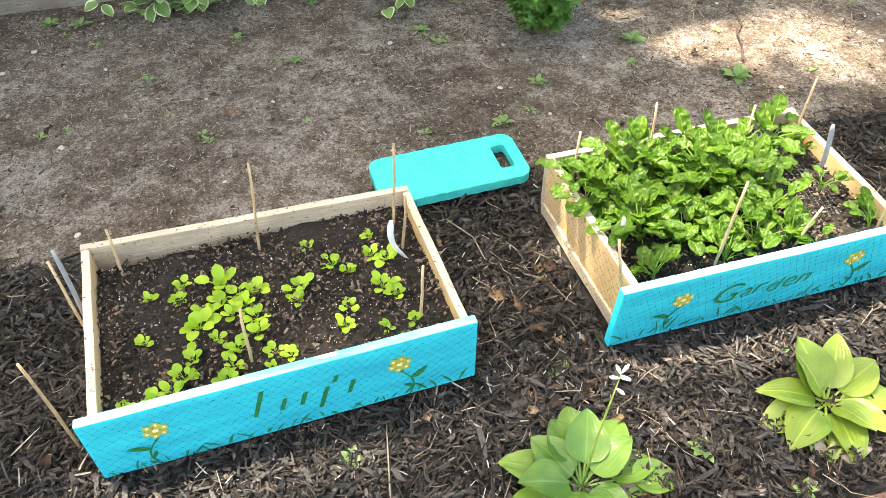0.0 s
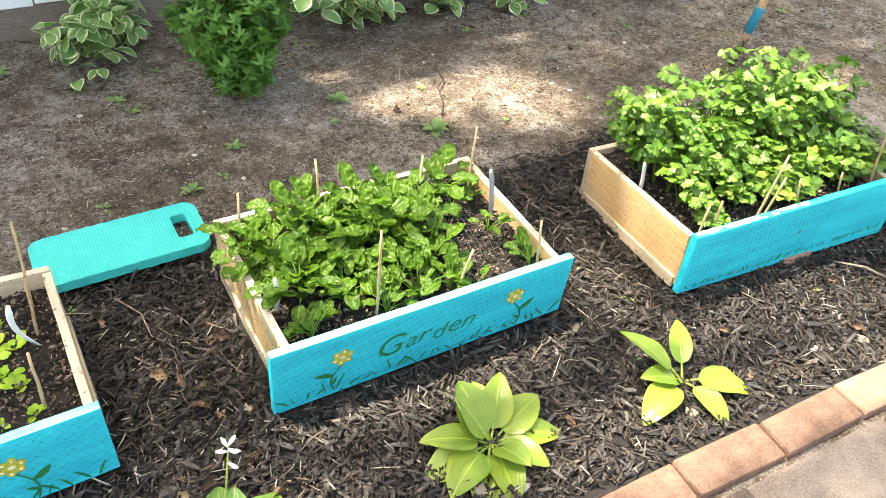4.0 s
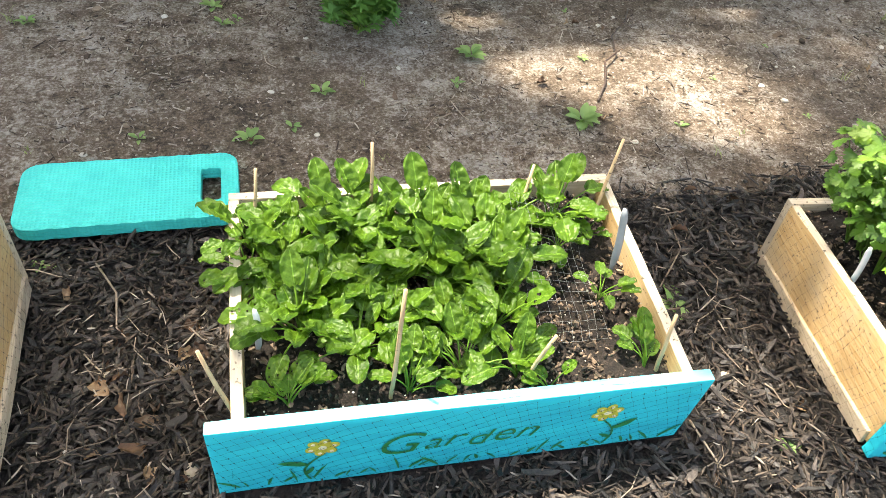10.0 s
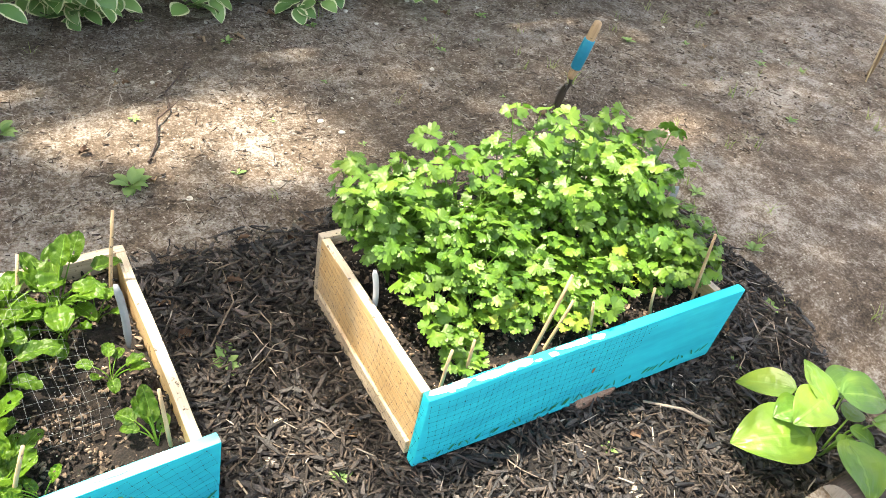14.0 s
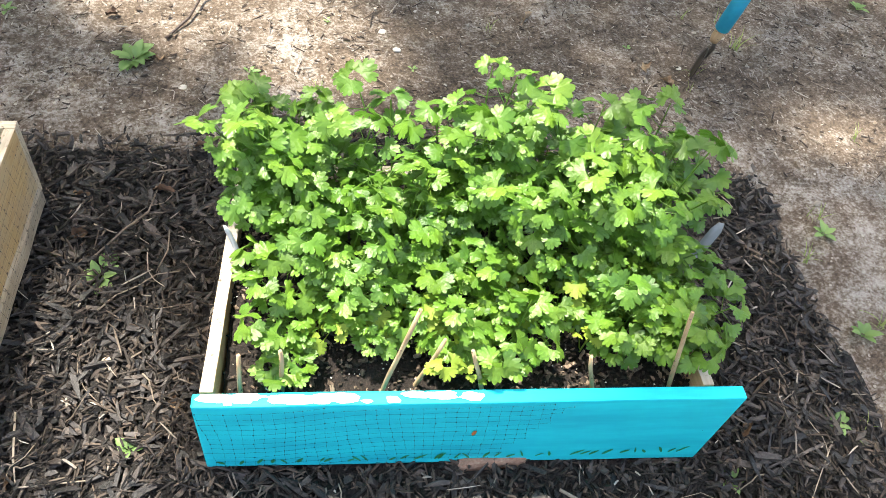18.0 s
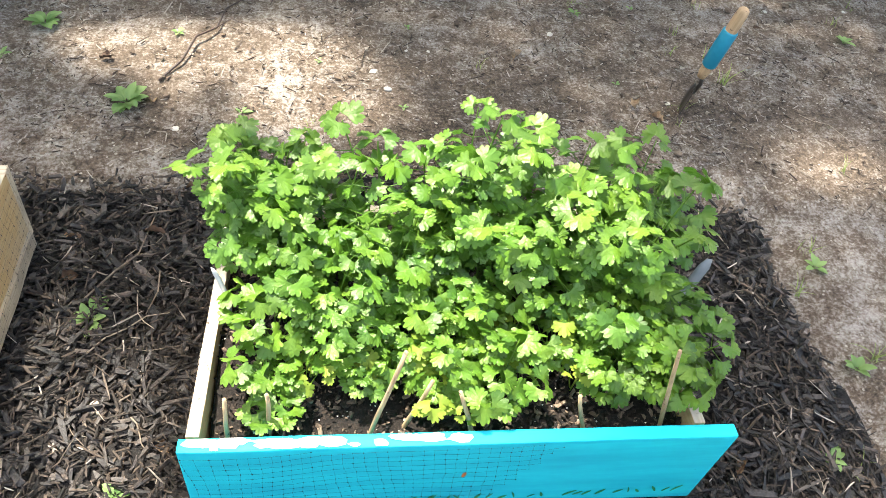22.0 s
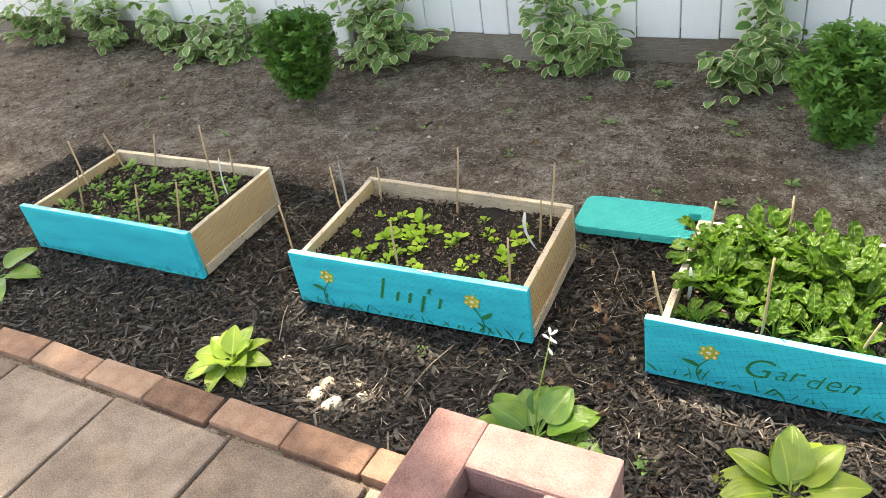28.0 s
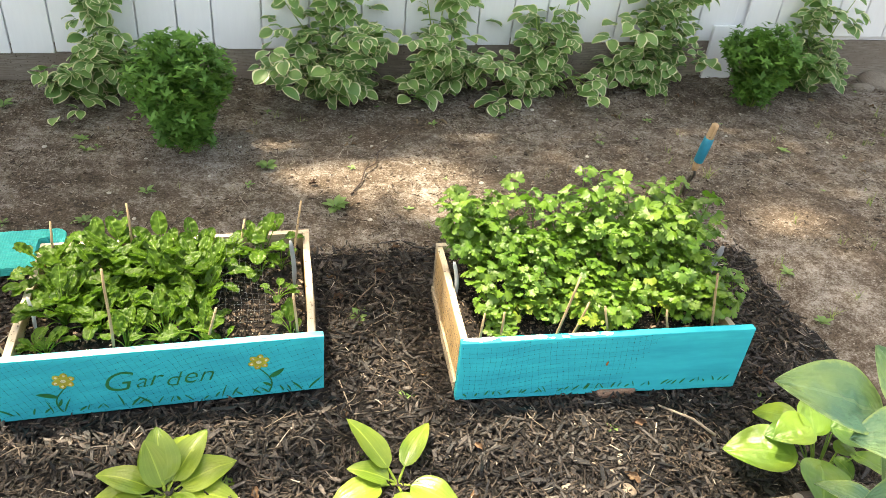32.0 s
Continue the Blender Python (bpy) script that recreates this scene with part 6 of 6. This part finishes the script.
thing("garden_stake", "weathered wooden stake leaning in the bare dirt", "stake", Matrix.Translation(pole[0]), "garden stakes", data=tube_mesh("garden_stake", [p - pole[0] for p in pole], [0.009, 0.0085, 0.008], M_BAMBOO, 8))

# white pieces at the foot of the wall
thing("downspout_foot", "white plastic downspout end at the wall", "downspout", pose(-0.86, 2.90, -0.005), data=bm_mesh("downspout_foot", box_bm(0.10, 0.05, 0.17, 0.012, segments=2), M_WHITE))
thing("corner_post", "white painted post foot between siding panels", "post", pose(4.165, 2.944, -0.01), data=bm_mesh("corner_post", box_bm(0.16, 0.02, 0.30, 0.003), M_WHITE))

# ---------- twigs, dry leaves, weeds ----------
def twig(points, r, label="thin pale dry twig on the mulch", material=M_TWIG):
    pts = [Vector((x, y, ground_z(x, y) + z)) for x, y, z in points]
    o = pts[0].copy()
    thing("twig", label, "twig", Matrix.Translation(o), "twigs", data=tube_mesh("twig", [p - o for p in pts], [r * (1 - 0.5 * k / len(pts)) for k in range(len(pts))], material, 5))


twig([(2.142, 1.325, 0.025), (2.20, 1.39, 0.04), (2.233, 1.43, 0.035), (2.251, 1.545, 0.025), (2.209, 1.61, 0.02)], 0.002)
twig([(2.087, 1.031, 0.03), (2.1, 0.955, 0.03), (2.109, 0.915, 0.025), (2.2, 0.921, 0.025)], 0.002)
twig([(1.075, 1.483, 0.03), (1.12, 1.404, 0.035), (1.127, 1.329, 0.03), (1.168, 1.277, 0.025)], 0.0022)
twig([(2.273, 1.394, 0.03), (2.277, 1.339, 0.04), (2.258, 1.299, 0.025)], 0.0016)
twig([(2.218, 1.954, 0.006), (2.262, 2.03, 0.012), (2.288, 2.118, 0.018), (2.335, 2.16, 0.012), (2.352, 2.25, 0.010), (2.42, 2.33, 0.014), (2.462, 2.415, 0.006)], 0.0034, "dark crooked stick on the dirt", M_BARK)
twig([(2.335, 2.16, 0.012), (2.37, 2.175, 0.03), (2.41, 2.16, 0.022)], 0.0016, "dark crooked stick on the dirt", M_BARK)
twig([(0.285, 0.773, 0.03), (0.25, 0.85, 0.05), (0.21, 0.917, 0.03)], 0.0018)
twig([(0.75, 0.71, 0.03), (0.77, 0.83, 0.04), (0.789, 0.937, 0.03)], 0.0022)
twig([(3.025, 0.765, 0.03), (2.975, 0.81, 0.032), (2.90, 0.86, 0.03)], 0.0042)
twig([(2.869, 0.625, 0.03), (2.905, 0.638, 0.034), (2.945, 0.652, 0.03)], 0.002)
for k in range(240):
    on = k < 200
    x, y = (rnd(-1.6, 3.4), rnd(0.58, 1.55)) if k < 175 else (rnd(1.02, 1.30), rnd(0.75, 1.5)) if on else (rnd(-2.5, 4.8), rnd(1.7, 2.8))
    if in_box(x, y, 0.03):
        continue
    a, L = rnd(0, 6.28), rnd(0.05, 0.17)
    z = 0.024 if on else 0.004
    pts = []
    for q in range(5):
        pts.append((x, y, z + rnd(0, 0.008)))
        x += math.cos(a) * L / 4
        y += math.sin(a) * L / 4
        a += rnd(-0.7, 0.7)
    if any(in_box(p[0], p[1], 0.012) for p in pts):
        continue
    twig(pts, rnd(0.0008, 0.0018), "thin dry twig lying on the ground")

dry_meshes = [geo_mesh("dry_leaf", leaf_geo("elliptic", 0.01, rnd(0.03, 0.05), rnd(0.018, 0.03), rnd(20, 60), rnd(-60, 10), 0.9, 0.55, 9, 5, 0.0008, k * 5.5, 0.18, rnd(-1.8, 1.8)), M_DRYLEAF) for k in range(6)]
spots = [(1.1, 1.228), (1.199, 1.145), (1.26, 1.216), (1.218, 1.016), (1.123, 1.217), (2.087, 1.487), (2.298, 1.60), (2.346, 0.953), (1.086, 0.992), (1.158, 1.14), (0.129, 1.005)]
spots += [(rnd(-1.6, 3.4), rnd(0.56, 1.6)) for _ in range(130)] + [(rnd(1.02, 1.30), rnd(0.7, 1.5)) for _ in range(20)] + [(rnd(-2.8, 5.0), rnd(1.6, 2.85)) for _ in range(60)]
for x, y in spots:
    if not in_box(x, y, 0.03):
        thing("dry_leaf", "curled brown dry leaf on the ground", "dry leaf", pose(x, y, ground_z(x, y) + (0.022 if in_mulch(x, y) else 0.006), rnd(-30, 30), rnd(-20, 30), rnd(0, 360)) @ Matrix.Scale(rnd(0.4, 1.0) if not (1.0 < x < 1.32 and y < 1.5) else rnd(0.5, 1.1), 4), "fallen leaves", data=dry_meshes[int(rng.integers(6))])
# fallen green leaves
green_meshes = [geo_mesh("fallen_leaf", leaf_geo("hosta", 0.01, 0.06, 0.034, 15, -20, 0.2, 0.12, 8, 5, 0.001, k * 2.0), L_WEED) for k in range(3)]
for k, (x, y, r) in enumerate(((1.157, 0.964, 20), (1.22, 0.985, 200), (2.17, 1.30, 80), (1.66, 0.87, 40), (2.14, 0.76, 120))):
    thing("fallen_leaf", "fallen pale green leaf on mulch", "leaf", pose(x, y, ground_z(x, y) + 0.024, 5, 10, r), "fallen green leaves", data=green_meshes[k % 3])

weed_leaves = [geo_mesh("weed_leaf", leaf_geo("elliptic", 0.01, rnd(0.035, 0.06), rnd(0.018, 0.028), rnd(25, 55), rnd(-30, 5), 0.25, 0.1, 7, 4, 0.001, k * 3.0), L_WEED) for k in range(5)]


def weed(x, y, size, count, label="small green rosette weed in dirt"):
    p = thing("weed", label, "weed", pose(x, y, ground_z(x, y) + (0.012 if in_mulch(x, y) else 0.0)), "weeds")
    for k in range(count):
        part("leaf", weed_leaves[int(rng.integers(5))], None, p, m=pose(0, 0, 0, 0, -rnd(-10, 30) * (k / count), k * 137.5 + rnd(-15, 15)) @ Matrix.Scale(size * rnd(0.7, 1.1), 4))


BED_WEEDS = ((2.155, 1.885, 0.95, 17), (1.932, 2.18, 0.85, 11), (1.525, 2.025, 0.7, 6), (1.355, 1.85, 0.8, 7), (1.116, 1.861, 0.5, 6), (2.164, 1.292, 0.8, 7), (2.252, 0.968, 0.5, 5), (1.258, 2.435, 0.7, 7), (1.284, 2.343, 0.6, 6),
    (0.921, 2.721, 0.9, 10), (0.0, 2.837, 0.7, 9), (0.105, 2.808, 0.7, 8), (0.797, 2.358, 0.6, 6), (0.335, 2.382, 0.5, 5), (0.705, 0.883, 0.6, 7), (1.394, 0.71, 0.7, 8), (1.531, 0.577, 0.6, 6), (3.585, 1.353, 0.6, 7))
DIRT_WEEDS = ((3.555, 1.109, 0.6, 7), (3.423, 0.94, 0.6, 7), (2.93, 2.55, 0.5, 6), (3.3, 2.3, 0.5, 6), (4.1, 2.2, 0.6, 7), (2.62, 2.5, 0.5, 5), (0.5, 2.0, 0.5, 5), (-0.2, 2.1, 0.5, 5), (-0.9, 1.9, 0.6, 6),
    (3.2, 0.86, 0.5, 5), (2.75, 0.80, 0.4, 5), (0.63, 2.55, 0.6, 7), (2.6, 2.72, 0.5, 6), (3.6, 2.5, 0.5, 6), (2.24, 2.16, 0.35, 6), (4.55, 1.9, 0.6, 6), (4.3, 1.55, 0.5, 6), (-1.6, 2.2, 0.6, 6),
    (0.97, 1.50, 0.5, 5))
for x, y, s, c in itertools.chain(BED_WEEDS, DIRT_WEEDS):
    weed(x, y, s, c)
for k in range(46):
    x, y = rnd(-2.4, 4.9), rnd(1.72, 2.85)
    weed(x, y, rnd(0.22, 0.5), 4, "tiny sprouting weed in dirt")

grass_meshes = [geo_mesh("grass_blade", leaf_geo("grass", 0.0, rnd(0.05, 0.09), 0.004, rnd(60, 88), rnd(-10, 50), 0.2, 0.0, 6, 2, 0.001, k), L_GRASS) for k in range(5)]


def grass_tuft(x, y, count, size):
    p = thing("grass_tuft", "sparse tuft of thin grass in dirt", "grass", pose(x, y, ground_z(x, y) - 0.002), "grass tufts")
    for k in range(count):
        part("blade", grass_meshes[int(rng.integers(5))], None, p, m=pose(rnd(-0.012, 0.012), rnd(-0.012, 0.012), 0, 0, rnd(-25, 25), rnd(0, 360)) @ Matrix.Scale(size * rnd(0.6, 1.1), 4))


EDGE_TUFTS = ((3.62, 1.98, 12, 0.9), (3.585, 1.40, 9, 0.7), (3.53, 1.30, 8, 0.6), (3.60, 1.12, 10, 0.8), (3.47, 0.93, 9, 0.7), (3.75, 1.2, 9, 0.7), (3.9, 1.5, 8, 0.7), (4.2, 1.75, 9, 0.8), (4.4, 2.3, 10, 0.8),
    (3.0, 2.62, 7, 0.6), (0.76, 2.36, 7, 0.8), (0.32, 2.36, 6, 0.7))
FAR_TUFTS = ((0.68, 0.86, 6, 0.6), (0.1, 1.85, 5, 0.6), (-0.6, 2.2, 6, 0.7), (1.9, 2.55, 6, 0.6), (3.3, 2.75, 7, 0.7), (4.8, 2.5, 9, 0.9), (2.45, 1.72, 5, 0.5), (-1.4, 1.9, 7, 0.7), (-2.0, 2.3, 7, 0.8),
    (1.02, 1.70, 5, 0.5), (4.6, 1.4, 9, 0.8), (3.7, 0.8, 8, 0.7), (4.0, 0.9, 8, 0.7))
for x, y, c, s in itertools.chain(EDGE_TUFTS, FAR_TUFTS):
    grass_tuft(x, y, c, s)
for _ in range(34):
    grass_tuft(rnd(2.9, 4.9), rnd(1.45, 2.75), 6, rnd(0.35, 0.75))
for _ in range(18):
    grass_tuft(rnd(-2.2, 2.9), rnd(1.75, 2.75), 5, rnd(0.3, 0.6))

# flower stalk of the green hosta
def flower_stalk():
    g = thing("hosta_flower_stalk", "tall hosta flower stalk with white buds", "flower stalk", pose(1.125, 0.70, 0.0))
    tip = Vector((0.045, 0.035, 0.30))
    part("stem", tube_mesh("stem", [(0, 0, 0), (0.01, 0.01, 0.12), (0.03, 0.025, 0.22), tip], [0.0028, 0.0026, 0.002, 0.0012], M_STEM, 6), None, g)
    for k, (u, yaw, pitch) in enumerate(((1.0, 20, 40), (0.98, 120, 50), (0.97, -60, 10), (0.94, -20, -10), (0.80, -40, -30), (0.93, 170, 20))):
        p = Vector((0.03, 0.025, 0.22)).lerp(tip, max(0, u * 2.2 - 1.2)) if u > 0.6 else tip * u
        me = tube_mesh("bud", [(0, 0, 0), (0.006, 0, 0), (0.014, 0, 0), (0.020, 0, 0)], [0.001, 0.0028, 0.0038, 0.001], M_PETAL, 8)
        part("bud", me, None, g, "white flower bud", Matrix.Translation(p) @ pose(0, 0, 0, 0, -pitch, yaw))


flower_stalk()

# ---------- unseen tree, added to shade the bed ---
def tree():
    g = thing("tree", "unseen leafy tree added beside the garden to dapple it with shade", "tree", pose(-6.2, 4.2, -0.02))
    base = Vector((-6.2, 4.2, 0))
    trunk = [(0, 0, -0.1), (0.1, -0.05, 1.2), (0.3, -0.15, 2.8), (0.9, -0.4, 4.4), (1.7, -0.7, 5.6)]
    part("trunk", tube_mesh("trunk", trunk, [0.30, 0.24, 0.20, 0.16, 0.11], M_TWIG, 12), None, g)
    limbs = [((-4.5, 3.5, 5.4), (-2.4, 3.3, 6.0), (0.5, 2.8, 6.1)), ((-4.5, 3.5, 5.4), (-2.8, 2.2, 5.9), (0.3, 1.4, 6.2)), ((-5.3, 3.8, 4.3), (-4.0, 2.0, 5.4), (-2.2, 0.9, 6.0)), ((-4.5, 3.5, 5.4), (-2.0, 2.8, 6.1), (2.6, 2.2, 6.3)), ((-5.0, 3.7, 4.8), (-4.2, 3.0, 5.6), (-3.0, 2.4, 6.0))]
    for pts in limbs:
        part("limb", tube_mesh("limb", [Vector(p) - base for p in pts], [0.09, 0.05, 0.015], M_TWIG, 8), None, g)
    gaps = SUN_GAPS
    verts, faces, uvs = [], [], []
    placed = 0
    while placed < CROWN_LEAVES:
        z = rnd(5.3, 6.5)
        gx, gy = rnd(-4.0, 7.2), rnd(-1.2, 3.4)
        k = -z / SUN_TO.z
        cx, cy = gx - SUN_TO.x * k, gy - SUN_TO.y * k
        wob = 1 + 0.35 * noise.noise(Vector((gx * 3, gy * 3, 4.0)))
        edge = rnd(0.7, 1.3)
        if any(((gx - ax) / (rx * wob)) ** 2 + ((gy - ay) / (ry * wob)) ** 2 < edge for ax, ay, rx, ry in gaps):
            continue
        placed += 1
        # leaf size sets how much sun passes: more to the east, least to the west
        fine = gx > 2.6 and 1.3 < gy < 2.3
        for _ in range(3 if fine else 1):
            s = rnd(0.018, 0.025) if fine else rnd(0.034, 0.046) if gx > 1.9 or gy < 1.5 else rnd(0.055, 0.075)
            m = pose(cx - base.x + rnd(-0.08, 0.08) * fine, cy - base.y + rnd(-0.08, 0.08) * fine, z, rnd(-35, 35), rnd(-35, 35), rnd(0, 360))
            b = len(verts)
            for p, t in (((-s, 0, 0), (0, 0.5)), ((-s * 0.3, s * 0.6, -0.01), (0.3, 1)), ((s * 0.5, s * 0.5, -0.01), (0.7, 1)), ((s * 1.2, 0, 0.01), (1, 0.5)), ((s * 0.5, -s * 0.5, -0.01), (0.7, 0)), ((-s * 0.3, -s * 0.6, -0.01), (0.3, 0))):
                verts.append(m @ Vector(p))
                uvs.append(t)
            faces += [(b, b + 1, b + 2, b + 3), (b, b + 3, b + 4, b + 5)]
    part("crown", mesh_of("crown", verts, faces, L_CANOPY, uvs), None, g, "crown of many small leaves with gaps placed for sun spots")


tree()
